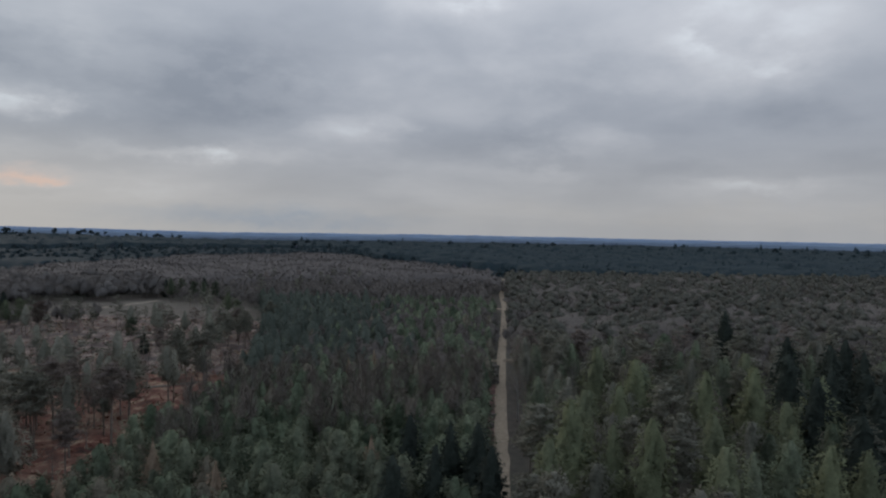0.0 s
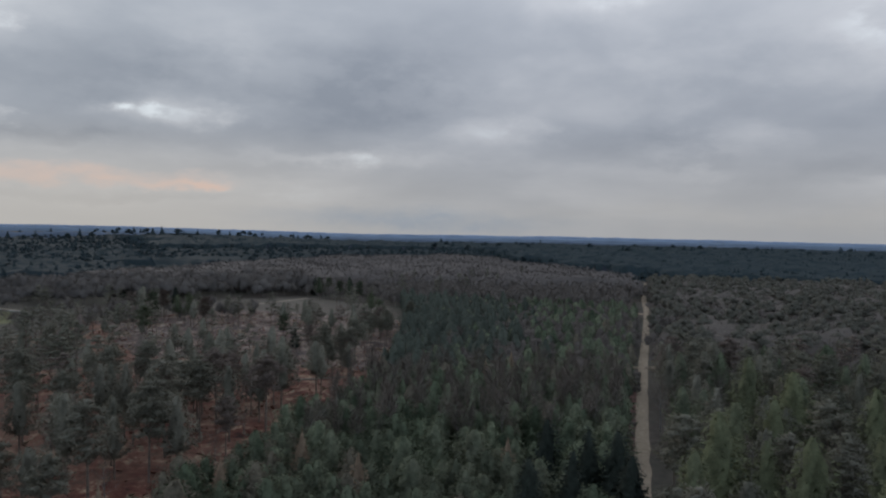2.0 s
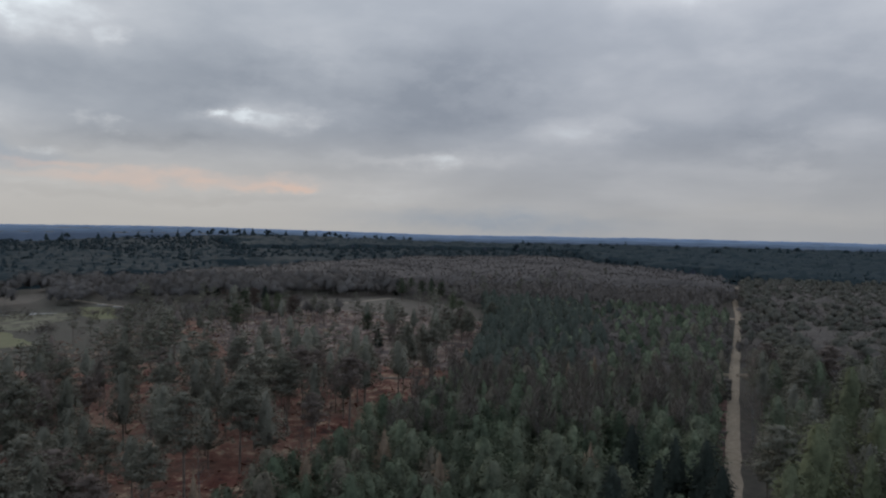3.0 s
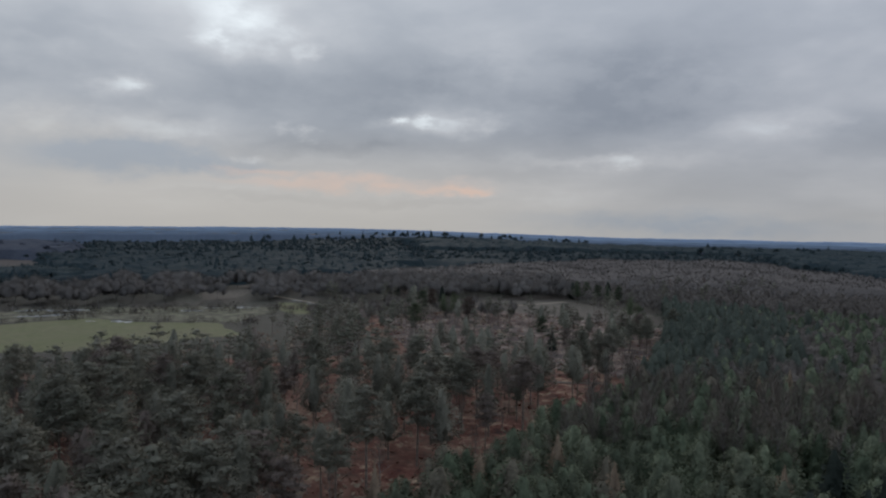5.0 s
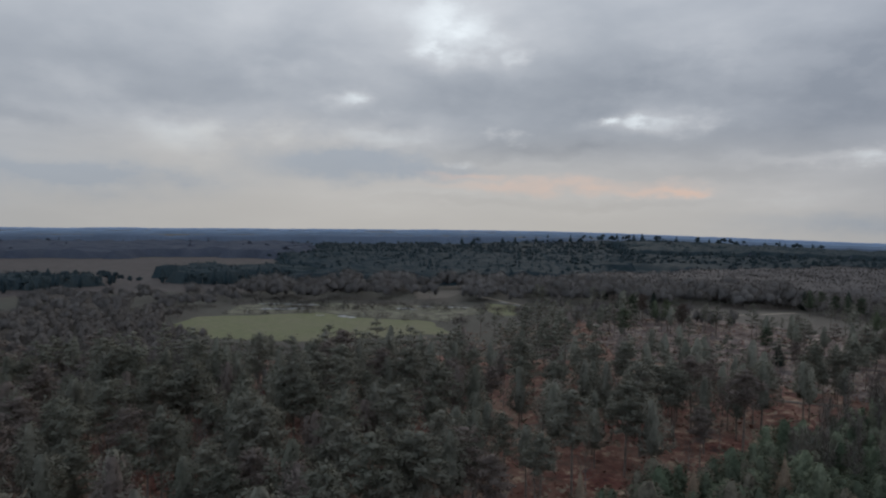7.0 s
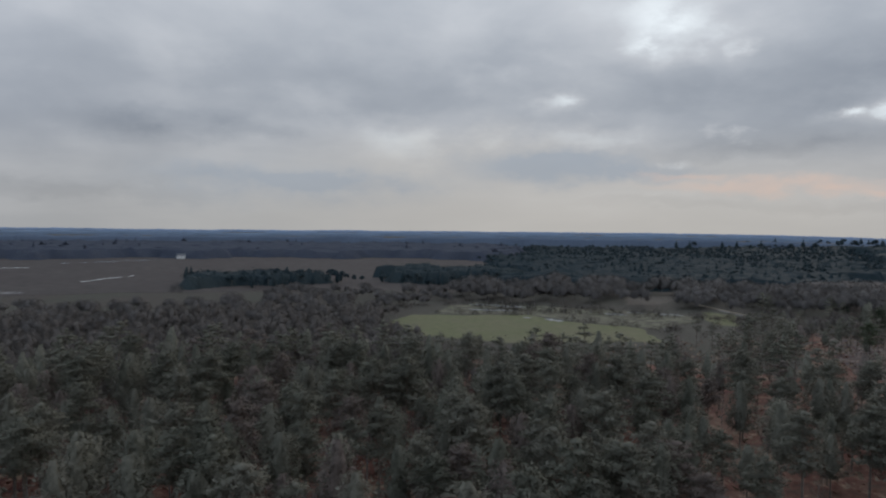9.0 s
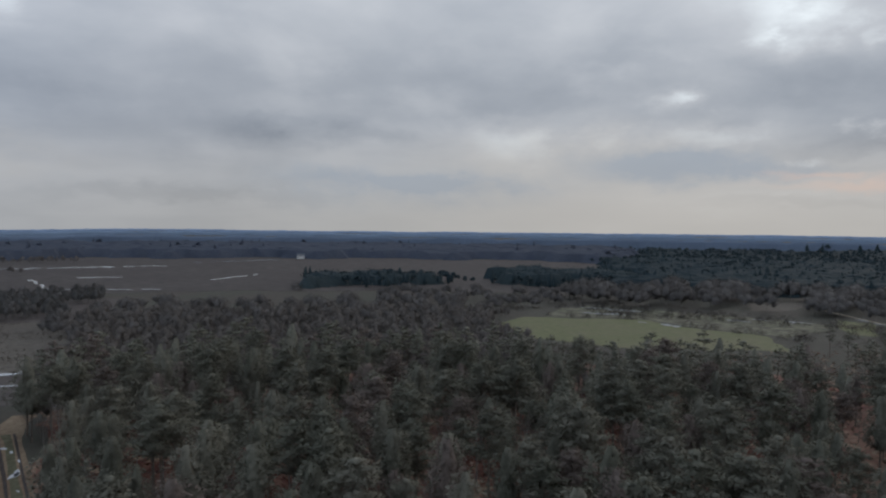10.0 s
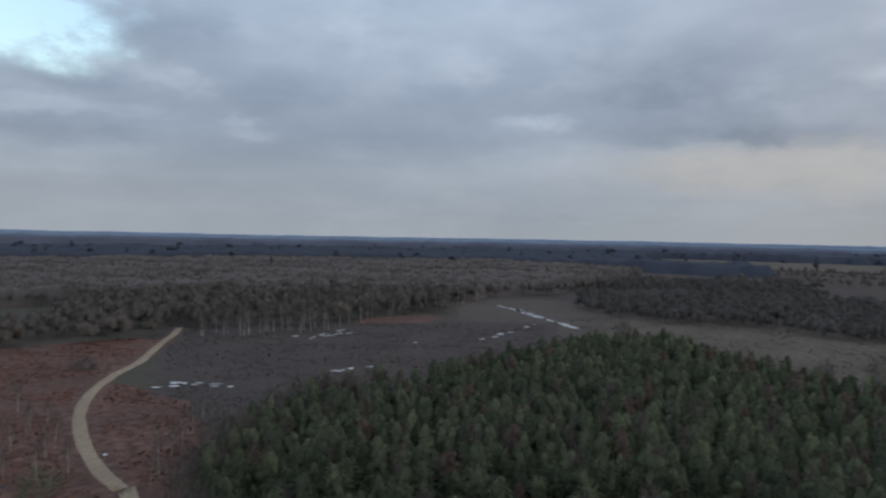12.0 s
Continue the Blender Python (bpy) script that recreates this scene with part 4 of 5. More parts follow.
plant(tree_models("young_spruce", "dark blue-green young spruce in the plantation", spruces, M_BARK, M_DARK, "dark spruces"), SPRUCE_YOUNG, 31, 0.72, 0.92)
plant(tree_models("larch", "leafless straw-brown young larch among green conifers", larches, M_BARK, M_RUST, "brown larches"), LARCH, 32, 1.15, 1.5)
sp = scatter(A_FAR, 5.2, 101)
rng = np.random.default_rng(5)
deep = sp[:, 0] < -34 - 0.1 * (sp[:, 1] - 225) + rng.normal(0, 20, len(sp))
leafy = rng.random(len(sp)) < np.where(deep, 0.85, 0.38)
stand("mixed_plantation", "young conifers mixed with bare brown trees", young_lo, sp[leafy & ~deep], (M_BARK, M_PLANT), 3, 0.85, 1.1)
stand("dark_plantation", "dense dark green conifers along the heath", young_lo, sp[leafy & deep], (M_BARK, M_DEEP), 87, 0.95, 1.3)
stand("birch_thicket", "bare grey-brown young birches", domes, sp[~leafy], (M_GREY, M_CROWN), 4, 0.55, 0.85)

sp = scatter([(-60, 150), (-70, 222), (14, 240), (8, 165)], 9.0, 140)
plant(tree_models("plantation_birch", "leafless grey-brown birch among young conifers", slims, M_GREY, M_TWIG, "birches in the plantation"), sp, 60, 0.95, 1.3)

# the pine block beside the muddy ride
sp = scatter(E_ZONE, 4.5, 102)
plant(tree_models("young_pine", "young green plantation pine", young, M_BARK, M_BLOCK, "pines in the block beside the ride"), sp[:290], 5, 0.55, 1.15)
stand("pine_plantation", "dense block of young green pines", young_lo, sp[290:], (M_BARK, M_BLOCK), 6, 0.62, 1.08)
sp = scatter(E_ZONE, 17, 147)
plant(tree_models("block_birch", "leafless grey-brown birch among young pines", slims, M_GREY, M_TWIG, "birches in the pine block"), sp[:60], 73, 0.7, 0.95)
sp = np.concatenate([np.linspace((-150, -53.5), (-204, -70), 22), np.linspace((-204, -70), (-222, -100), 9)])
sp = sp + np.random.default_rng(8).normal(0, 0.6, sp.shape)
plant(tree_models("edge_spruce", "dark spruce along the edge of the pine block", spruces, M_BARK, M_DARK, "dark spruces along the ride"), sp, 33, 0.4, 0.54)

# open pine wood over bracken
FRONT = [(-89, 232), (-97, 220), (-105, 180), (-110, 184), (-96, 172), (-91, 182), (-90, 185), (-85, 189), (-94, 145), (-102, 137), (-113, 137), (-107, 128), (-103, 108), (-122, 117), (-124, 182), (-135, 251), (-106, 262), (-95, 268), (-86, 259), (-124, 135), (-137, 177), (-130, 110), (-126, 97), (-150, 238), (-182, 212), (-96, 130), (-95, 241), (-109, 101), (-116, 89), (-114, 113), (-118, 142), (-123, 165), (-88, 196), (-158, 163), (-138, 151)]
near_open, far_open = scatter(B_OPEN, 10.2, 104), clumped(scatter(B_OPEN, 10.0, 144), 45.0, 0.3, 2.5)
open_spots = np.concatenate([near_open[near_open[:, 1] < 215], far_open[far_open[:, 1] >= 215]])
sp = by_distance(thinned(scatter(B_DENSE, 9.0, 103), FRONT, 5.5), thinned(open_spots, FRONT, 7.0))
sp = np.concatenate([np.array(FRONT, float), sp])
plant(tree_models("scots_pine", "tall Scots pine with a bare stem and open crown", pines, M_BARK, M_PINE, "pines over the bracken"), sp[:300:2], 7, 0.72, 1.12)
plant(tree_models("tapered_pine", "tall grey-green pine with a tapering crown", tapered, M_BARK, M_PINE, "pines over the bracken"), sp[1:300:2], 67, 0.7, 1.1)
stand("pine_wood", "open wood of tall pines", pines_lo + tapered_lo, sp[300:], (M_BARK, M_PINE), 8, 0.7, 1.1)
sp = scatter(B_DENSE, 10.5, 105)
plant(tree_models("bare_tree", "leafless grey-brown broadleaf tree", bares, M_GREY, M_TWIG, "bare trees among the pines"), sp[:170], 9, 0.55, 1.05)
stand("bare_understorey", "leafless grey trees among pines", domes, sp[170:], (M_GREY, M_CROWN), 16, 0.6, 1.1)
sp = scatter(B_OPEN, 19, 141)
sp = sp[sp[:, 1] < 235]
plant(tree_models("bare_tree", "leafless grey-brown broadleaf tree", bares, M_GREY, M_TWIG, "bare trees among the pines"), sp[:70], 61, 0.5, 0.95)
sp = clumped(np.linspace((-80, 205), (-100, 380), 60) + np.random.default_rng(68).normal(0, 5, (60, 2)), 20.0, 0.4, 3.5)
plant(tree_models("edge_pine", "grey-green pine along the plantation's edge", tapered[2:4] + pines[2:5], M_BARK, M_PINE, "pines along the plantation edge"), sp, 69, 0.5, 0.85)
sp = clumped(scatter(B_HEATH, 11, 107), 40.0, 0.22, 6.5)
stand("heath_pines", "scattered pines on rough heath", pines_lo, sp, (M_BARK, M_PINE), 17, 0.55, 0.9)
sp = scatter(B_HEATH, 11, 108, keep=0.4)
stand("heath_scrub", "low brown scrub on rough heath", bushes, sp, (M_GREY, M_TWIG), 18, 0.5, 1.3)
sp = scatter(BRACKEN, 10, 109, keep=0.35)
plant(tree_models("gorse_bush", "dark low bush in the bracken", bushes, M_GREY, M_DARK, "bushes in the bracken"), sp[:40], 19, 0.3, 0.6)
plant(tree_models("heath_conifer", "dark conifer standing alone on the heath", spruces, M_BARK, M_DARK, "dark conifers on the heath"), [(-194, 389), (-262, 416), (-321, 443), (-199, 502), (-175, 513), (-122, 285), (-129, 175)], 34, 0.45, 0.75)

sp = [(-223, 332), (-226, 348), (-217, 347), (-199, 330), (-184, 318), (-181, 466), (-185, 496), (-162, 455), (-160, 469), (-145, 444), (-130, 291), (-122, 397), (-105, 358), (-190, 278)]
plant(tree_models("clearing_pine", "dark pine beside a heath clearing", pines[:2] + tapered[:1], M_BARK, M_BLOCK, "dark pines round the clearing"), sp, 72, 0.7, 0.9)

# mixed wood to the other side of the track
LIMES = [(32, 152), (31, 125), (72, 160), (60, 107), (44, 105), (24, 126), (85, 194), (36, 117), (72, 145), (43, 191), (41, 158), (59, 154), (18, 116), (70, 113), (52, 130), (66, 128), (48, 172), (82, 150)]
SPRUCES = [(104, 255), (86, 172), (100, 177), (79, 146), (95, 154), (73, 119), (85, 134), (92, 164), (108, 168), (112, 185), (120, 178), (98, 198), (116, 200), (104, 186)]
sp = thinned(scatter(D_ZONE, 8.0, 106), LIMES + SPRUCES, 6.0)
plant(tree_models("forest_pine", "grey-green pine in a mixed wood", pines[:3] + tapered[:3], M_BARK, M_PINE, "trees beside the track"), sp[0:280:2], 10, 0.75, 1.0)
plant(tree_models("tall_conifer", "tall yellow-green conifer beside the track", limes, M_BARK, M_LIME, "trees beside the track"), LIMES, 11, 0.95, 1.2)
plant(tree_models("green_conifer", "green conifer in a mixed wood", limes, M_BARK, M_PLANT, "trees beside the track"), sp[1:280:4], 35, 0.7, 0.95)
plant(tree_models("leafless_tree", "leafless brown tree in a mixed wood", bares, M_GREY, M_TWIG, "trees beside the track"), sp[3:280:4], 12, 0.8, 1.1)
stand("mixed_wood", "mixed wood of pines", pines_lo, sp[280::2], (M_BARK, M_PINE), 13, 0.65, 0.95)
stand("mixed_wood_bare", "bare brown trees in a mixed wood", domes, sp[281::2], (M_GREY, M_CROWN), 14, 0.9, 1.25)
sp = scatter(D_FAR, 8.2, 129)
leafy = np.random.default_rng(6).random(len(sp)) < 0.65
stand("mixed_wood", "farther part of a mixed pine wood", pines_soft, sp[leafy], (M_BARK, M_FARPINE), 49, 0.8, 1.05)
stand("mixed_wood_bare", "bare brown trees in the farther wood", domes, sp[~leafy], (M_GREY, M_CROWN), 50, 0.9, 1.15)
plant(tree_models("spruce", "dark dense spruce standing above the wood", spruces, M_BARK, M_DARK, "dark spruces"), SPRUCES, 15, 1.1, 1.35)

def canopy(name, label, poly, cell, height, bump, mat, seed, holes=(), twigs=0, ragged=0.0, category="woodland"):
    """A far wood as one rolling roof of crowns that comes down to the ground at its edge."""
    rng = np.random.default_rng(seed)
    P = np.asarray(poly, float)
    gx, gy = np.arange(P[:, 0].min() - cell, P[:, 0].max() + 2 * cell, cell), np.arange(P[:, 1].min() - cell, P[:, 1].max() + 2 * cell, cell)
    x, y = np.meshgrid(gx, gy)
    x, y = x + (rng.random(x.shape) - 0.5) * cell * 0.7, y + (rng.random(x.shape) - 0.5) * cell * 0.7
    wx = ragged * (np.sin(y * 0.031 + seed) + 0.6 * np.sin(y * 0.083 + x * 0.05))
    wy = ragged * (np.sin(x * 0.029 + seed * 2) + 0.6 * np.sin(x * 0.077 - y * 0.06))
    ok = inside(poly, x + wx, y + wy)
    for hole in holes:
        ok &= ~inside(hole, x, y)
    full = ok[:-1, :-1] & ok[1:, :-1] & ok[:-1, 1:] & ok[1:, 1:]
    core = np.zeros_like(ok)
    core[1:-1, 1:-1] = full[:-1, :-1] & full[1:, :-1] & full[:-1, 1:] & full[1:, 1:]
    roll = 0.12 * np.sin(x * 0.021 + seed) * np.sin(y * 0.027) + 0.08 * np.sin(x * 0.06 + y * 0.045)
    z = land(x, y) + np.where(core, height * (0.88 + roll) + bump * rng.normal(size=x.shape), -0.5)
    idx = np.full(x.shape, -1)
    used = np.zeros_like(ok)
    for dy in (0, 1):
        for dx in (0, 1):
            used[dy:dy + full.shape[0], dx:dx + full.shape[1]] |= full
    idx[used] = np.arange(used.sum())
    q = np.stack([idx[:-1, :-1][full], idx[:-1, 1:][full], idx[1:, 1:][full], idx[1:, :-1][full]], 1)
    V, F = np.stack([x[used], y[used], z[used]], 1), np.concatenate([q[:, (0, 1, 2)], q[:, (0, 2, 3)]])
    if twigs:
        c = np.stack([x[core], y[core], z[core]], 1)
        c = c[rng.integers(0, len(c), twigs)] + rng.normal(0, 1, (twigs, 3)) * (cell * 0.5, cell * 0.5, 0.5)
        way = np.stack([rng.normal(size=twigs), rng.normal(size=twigs), 0.5 + rng.random(twigs)], 1)
        v, f, _ = sprays(rng, c, way, np.stack([rng.normal(0, 0.4, twigs), rng.normal(0, 0.4, twigs), np.ones(twigs)], 1), cell * 0.35, cell * 0.09)
        F, V = np.concatenate([F, f + len(V)]), np.concatenate([V, v])
    me = mesh_of(name, V, F, mat)
    me.polygons.foreach_set("use_smooth", np.ones(len(F), dtype=bool))
    return tagged(new(name, me), label, category, kind="stuff")


canopy("wood_understorey", "brown twiggy understorey of the farther wood", D_FAR, 8.0, 10.5, 1.2, M_CROWN, 81, (), 5000, 6)
canopy("thicket_understorey", "twiggy brown lower growth of the mixed plantation", A_FAR, 5.0, 5.0, 0.8, M_CROWN, 82, (), 3000, 3)

# bare woods in the middle distance
PASTURE = [(-255, 150), (-328, 118), (-378, 128), (-402, 158), (-430, 196), (-445, 228), (-372, 300), (-335, 325), (-296, 262), (-255, 262)]
PADDOCK = [(-262, 250), (-320, 260), (-380, 345), (-400, 400), (-330, 370), (-280, 320)]
FAR_HEATH = fan(60, 121, 590, 1090)
sp = scatter(fan(40, 103, 265, 420), 6.8, 110, [PASTURE, PADDOCK], 0.9)
stand("bare_wood", "grey-brown leafless wood", domes, sp[np.abs(bearing_of(sp[:, 0], sp[:, 1]) - 86) < 18], (M_GREY, M_CROWN), 20, 0.55, 1.0)
CLEARING = [(-105, 385), (-120, 455), (-190, 490), (-265, 445), (-255, 375), (-215, 395)]
OAK_EDGE = ((104, 330), (84, 350), (74, 400), (70, 446), (64, 496), (57, 505), (48, 505), (39, 495), (30, 510), (22, 530))
OAK_ZONE = [(-d * math.sin(radians(b)), d * math.cos(radians(b))) for b, d in OAK_EDGE] + [(-d * math.sin(radians(b)), d * math.cos(radians(b))) for b, d in ((22, 640), (34, 640), (46, 630), (56, 610), (66, 570), (76, 560), (88, 560), (104, 540))]
sp = scatter(OAK_ZONE, 15.5, 122, [fan(80, 105, 470, 640), [(-462, 368), (-430, 402), (-392, 345), (-398, 322)]], 0.8, ragged=6)
low = bearing_of(sp[:, 0], sp[:, 1]) > 65
stand("oak_wood", "broad rounded leafless oaks", oaks, sp[~low], (M_GREY, M_OAK), 36, 0.75, 1.3)
stand("oak_scrub", "low rounded leafless oaks beside the heath", oaks, sp[low], (M_GREY, M_OAK), 86, 0.45, 0.85)
field_pines = clumped(scatter(fan(33, 46, 335, 465), 10, 124, [PADDOCK]), 35.0, 0.4, 8.5)
stand("field_pines", "clumps of pines between heath and paddock", pines_lo + tapered_lo, field_pines, (M_BARK, M_PINE), 83, 0.6, 0.95)
field_trees = clumped(scatter(fan(24, 46, 400, 480), 9, 125, [PADDOCK, CLEARING]), 25.0, 0.45, 9.5)
stand("field_trees", "leafless trees between heath and paddock", domes, field_trees, (M_GREY, M_CROWN), 84, 0.6, 1.0)
sp = scatter(fan(40, 76, 300, 480), 8, 123, [PASTURE], 0.5)
stand("field_scrub", "low dark scrub round the pasture", bushes, sp, (M_GREY, M_TWIG), 37, 0.5, 1.6)
rng = np.random.default_rng(62)
sp = np.concatenate([np.linspace(p, q, int(math.dist(p, q) / 4.5)) for p, q in (((-428, 199), (-390, 232)), ((-404, 206), (-356, 277)), ((-437, 216), (-367, 291)), ((-373, 252), (-332, 290)), ((-357, 292), (-300, 330)), ((-341, 234), (-285, 262)), ((-392, 176), (-372, 224)))])
sp = (sp + rng.normal(0, 2.5, sp.shape))[rng.random(len(sp)) < 0.75]
stand("hedge_scrub", "rows of dark leafless scrub round the pasture", bushes, sp, (M_GREY, M_HEATHER), 63, 0.8, 2.0)
sp = scatter(fan(102, 138, 425, 560), 7.2, 111, ragged=14)
stand("bare_belt", "belt of leafless trees across the moor", domes, sp, (M_GREY, M_SHRUB), 21, 0.6, 1.0)
sp = scatter(fan(121, 144, 610, 740), 9.5, 145, ragged=16)
stand("bare_belt", "second belt of leafless trees across the moor", domes, sp, (M_GREY, M_SHRUB), 66, 0.6, 1.0)
WOOD_SOUTH = [(30, -360), (-60, -372), (-100, -352), (-170, -372), (-215, -378), (-290, -445), (-400, -430), (-600, -560), (-560, -800), (-300, -950), (60, -1000), (120, -700)]
sp = scatter(WOOD_SOUTH, 8.5, 112, [[(30, -545), (-18, -508), (-9, -392), (26, -378)]], ragged=8)
near = np.hypot(sp[:, 0], sp[:, 1]) < 520
stand("bare_wood", "leafless wood behind the heath", domes, sp[near], (M_GREY, M_CROWN), 22, 0.6, 1.4)
sp = scatter(WOOD_SOUTH, 9.5, 142, [fan(120, 195, 300, 500)], ragged=8)
sp = sp[np.hypot(sp[:, 0], sp[:, 1]) < 900]
stand("bare_crowns", "rounded leafless crowns of a wood", far_crowns, sp, (M_GREY, M_FARBARE), 64, 0.8, 1.15)
canopy("bare_wood", "olive-brown leafless wood", WOOD_SOUTH, 9.0, 10.6, 0.9, M_FARBARE, 38, [fan(120, 195, 300, 505)], 9000, 8)
WOOD_NORTH = [(36, 462), (52, 700), (-114, 978), (-215, 1060), (-340, 900), (-400, 700), (-420, 520), (-400, 430), (-330, 440), (-195, 490), (-115, 455)]
sp = scatter(WOOD_NORTH, 9.0, 113, ragged=10)
near = np.hypot(sp[:, 0], sp[:, 1]) < 600
stand("bare_wood", "brown leafless wood of even height", domes, sp[near], (M_GREY, M_CROWN), 39, 0.82, 1.0)
sp = scatter(WOOD_NORTH, 10, 143, [fan(-10, 60, 300, 560)], ragged=10)
sp = sp[np.hypot(sp[:, 0], sp[:, 1]) < 1150]
stand("bare_crowns", "rounded leafless crowns of a broad wood", far_crowns, sp, (M_GREY, M_FARBARE), 65, 0.85, 1.05)
canopy("bare_wood", "broad brown leafless wood", WOOD_NORTH, 9.0, 11.2, 0.9, M_FARBARE, 23, [fan(-10, 60, 300, 585)], 12000, 8)
DARK_RIM = [(-159, 577), (-145, 601), (-123, 595), (-99, 569), (-82, 617), (-121, 468), (-57, 674), (-104, 500), (-135, 520), (-88, 540), (-70, 590), (-110, 545), (-140, 555), (-95, 610)]
stand("pine_clump", "dark pines in the leafless wood", pines_lo, DARK_RIM, (M_BARK, M_PINE), 40, 0.75, 0.95)

# dark conifer forests and far woods
FOREST = [(56, 650), (60, 720), (-105, 1000), (-190, 1360), (-420, 1260), (-680, 1000), (-900, 1250), (-300, 1900), (500, 1800), (1250, 1500), (800, 640)]
canopy("conifer_forest_floor", "closed dark roof of a far conifer forest", FOREST, 9.0, 13.5, 1.2, M_HAZEDARK, 51, [WOOD_NORTH], 3000, 15)
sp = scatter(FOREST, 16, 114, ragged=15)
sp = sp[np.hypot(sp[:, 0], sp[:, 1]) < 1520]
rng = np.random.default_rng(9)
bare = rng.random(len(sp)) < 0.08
stand("conifer_forest", "dark distant conifer forest", dark_lo, sp[~bare], (M_BARK, M_HAZEDARK), 24, 0.68, 0.95)
stand("conifer_forest_bare", "bare trees in the conifer forest", domes, sp[bare], (M_GREY, M_HAZEWOOD), 41, 0.9, 1.25)
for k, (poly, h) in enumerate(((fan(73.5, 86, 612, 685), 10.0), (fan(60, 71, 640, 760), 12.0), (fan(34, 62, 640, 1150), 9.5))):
    canopy("conifer_clump", "dark clump of conifers on the heath", poly, 6.0, h, 0.9, M_HAZEDARK, 60 + k, [WOOD_NORTH], 1000, 18)
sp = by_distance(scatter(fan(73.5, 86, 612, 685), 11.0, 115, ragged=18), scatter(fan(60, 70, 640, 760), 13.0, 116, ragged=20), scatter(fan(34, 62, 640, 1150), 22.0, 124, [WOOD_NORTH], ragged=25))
stand("clump_conifer", "dark conifers standing in the clumps", dark_lo, sp, (M_BARK, M_HAZEDARK), 25, 0.55, 0.85)
FAR_FIELDS = fan(117, 132, 1020, 1300)
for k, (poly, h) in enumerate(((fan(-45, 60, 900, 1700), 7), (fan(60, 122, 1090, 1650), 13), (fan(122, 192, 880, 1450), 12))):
    canopy("far_wood", "distant woods, tinted blue for distance haze", poly, 13.0, h, 1.3, M_HAZEWOOD if k else M_HAZEDARK, 70 + k, [WOOD_NORTH, WOOD_SOUTH, FOREST, FAR_FIELDS], 0, 25)
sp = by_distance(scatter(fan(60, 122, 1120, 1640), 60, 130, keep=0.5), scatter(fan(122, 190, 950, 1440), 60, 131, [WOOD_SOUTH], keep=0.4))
stand("far_tree", "single trees standing above the far woods", dark_lo, sp, (M_GREY, M_HAZEWOOD), 52, 0.8, 1.3)
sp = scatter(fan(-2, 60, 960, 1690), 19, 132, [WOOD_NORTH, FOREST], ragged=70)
stand("ridge_wood", "dark conifer wood over a low ridge", dark_lo[2:], sp, (M_BARK, M_HAZEDARK), 85, 0.58, 0.82)
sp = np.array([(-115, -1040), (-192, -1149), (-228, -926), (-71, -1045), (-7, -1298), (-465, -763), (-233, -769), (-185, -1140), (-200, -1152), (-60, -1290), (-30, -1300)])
stand("skyline_pines", "dark conifers standing above a leafless wood", dark_lo, sp, (M_BARK, M_HAZEDARK), 42, 0.9, 1.3)
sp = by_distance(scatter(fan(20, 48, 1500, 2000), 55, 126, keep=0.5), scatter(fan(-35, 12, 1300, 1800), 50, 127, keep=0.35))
stand("ridge_pines", "tall pines standing on the far ridge", dark_lo, sp, (M_BARK, M_HAZEDARK), 43, 1.0, 1.5)

sp = np.concatenate([scatter(fan(b0, b1, d, d + 22), 9, 146 + k, keep=0.75) for k, (b0, b1, d) in enumerate(((106, 128, 780), (112, 131, 890), (102, 124, 985)))])
stand("hedgerow", "rows of leafless trees between far fields", domes, sp, (M_GREY, M_FARBARE), 71, 0.5, 0.9)

# single oaks before the wood's edge
sp = [(-22, -347), (-36, -352), (8, -350), (-50, -356), (-150, -366), (-176, -380), (-128, -356), (-215, -392), (-240, -405), (-30, -366)]
plant(tree_models("oak", "broad leafless oak at the edge of a wood", oaks, M_GREY, M_TWIG, "oaks at the wood's edge"), sp, 70, 0.65, 1.05)

# birches along the heath's edge, bushes, lone trees
birches = [bare_tree(150 + i, 13, 2.4, 420, 0.06, True) for i in range(3)]
rng = np.random.default_rng(12)
sp = [(x + rng.normal(0, 2), y + rng.normal(0, 3)) for x, y in np.linspace((-70, -345), (-132, -340), 26)] + [(x + rng.normal(0, 3), y + rng.normal(0, 4)) for x, y in np.linspace((-140, -352), (-285, -425), 22)]
plant(tree_models("birch", "leafless birch with a pale white stem", birches, M_BIRCH, M_TWIG, "birches along the heath"), sp, 44, 0.8, 1.15)
sp = [(4, -192), (1, -200), (-3, -183), (-1, -168), (-5, -190), (-4, -213), (3, -230), (5, -171), (-7, -168), (0, -210), (6, -180), (-21, -151), (-24, -160), (-28, -170), (-32, -177), (-26, -176), (-36, -186), (-41, -197), (-24, -150)]
plant(tree_models("young_birch", "small leafless birch beside the track", birches, M_BIRCH, M_TWIG, "small birches beside the track"), sp, 45, 0.5, 0.8)
sp = [(-283, -144), (-280, -121), (-293, -116), (-252, -119), (-259, -152), (-253, -130), (-265, -263), (-17, -285), (-574, 32), (-583, -131)]
plant(tree_models("moor_bush", "dark rounded leafless bush on the moor", [shrub(190 + i, 6.5, 4.0, 420, 0.14) for i in range(2)], M_GREY, M_SHRUB, "bushes on the moor"), sp, 46, 0.95, 1.45)
plant(tree_models("yellow_bush", "yellow-green gorse bush beside the track", [shrub(195, 3.0, 2.6, 300, 0.14)], M_GREY, M_LIME, "bushes beside the track"), [(-1.5, -160)], 47, 1.8, 1.9)
sp = scatter([(-18, -118), (-24, -146), (-40, -178), (-72, -202), (-110, -206), (-108, -196), (-75, -190), (-46, -168), (-32, -142), (-26, -118)], 3.6, 128)
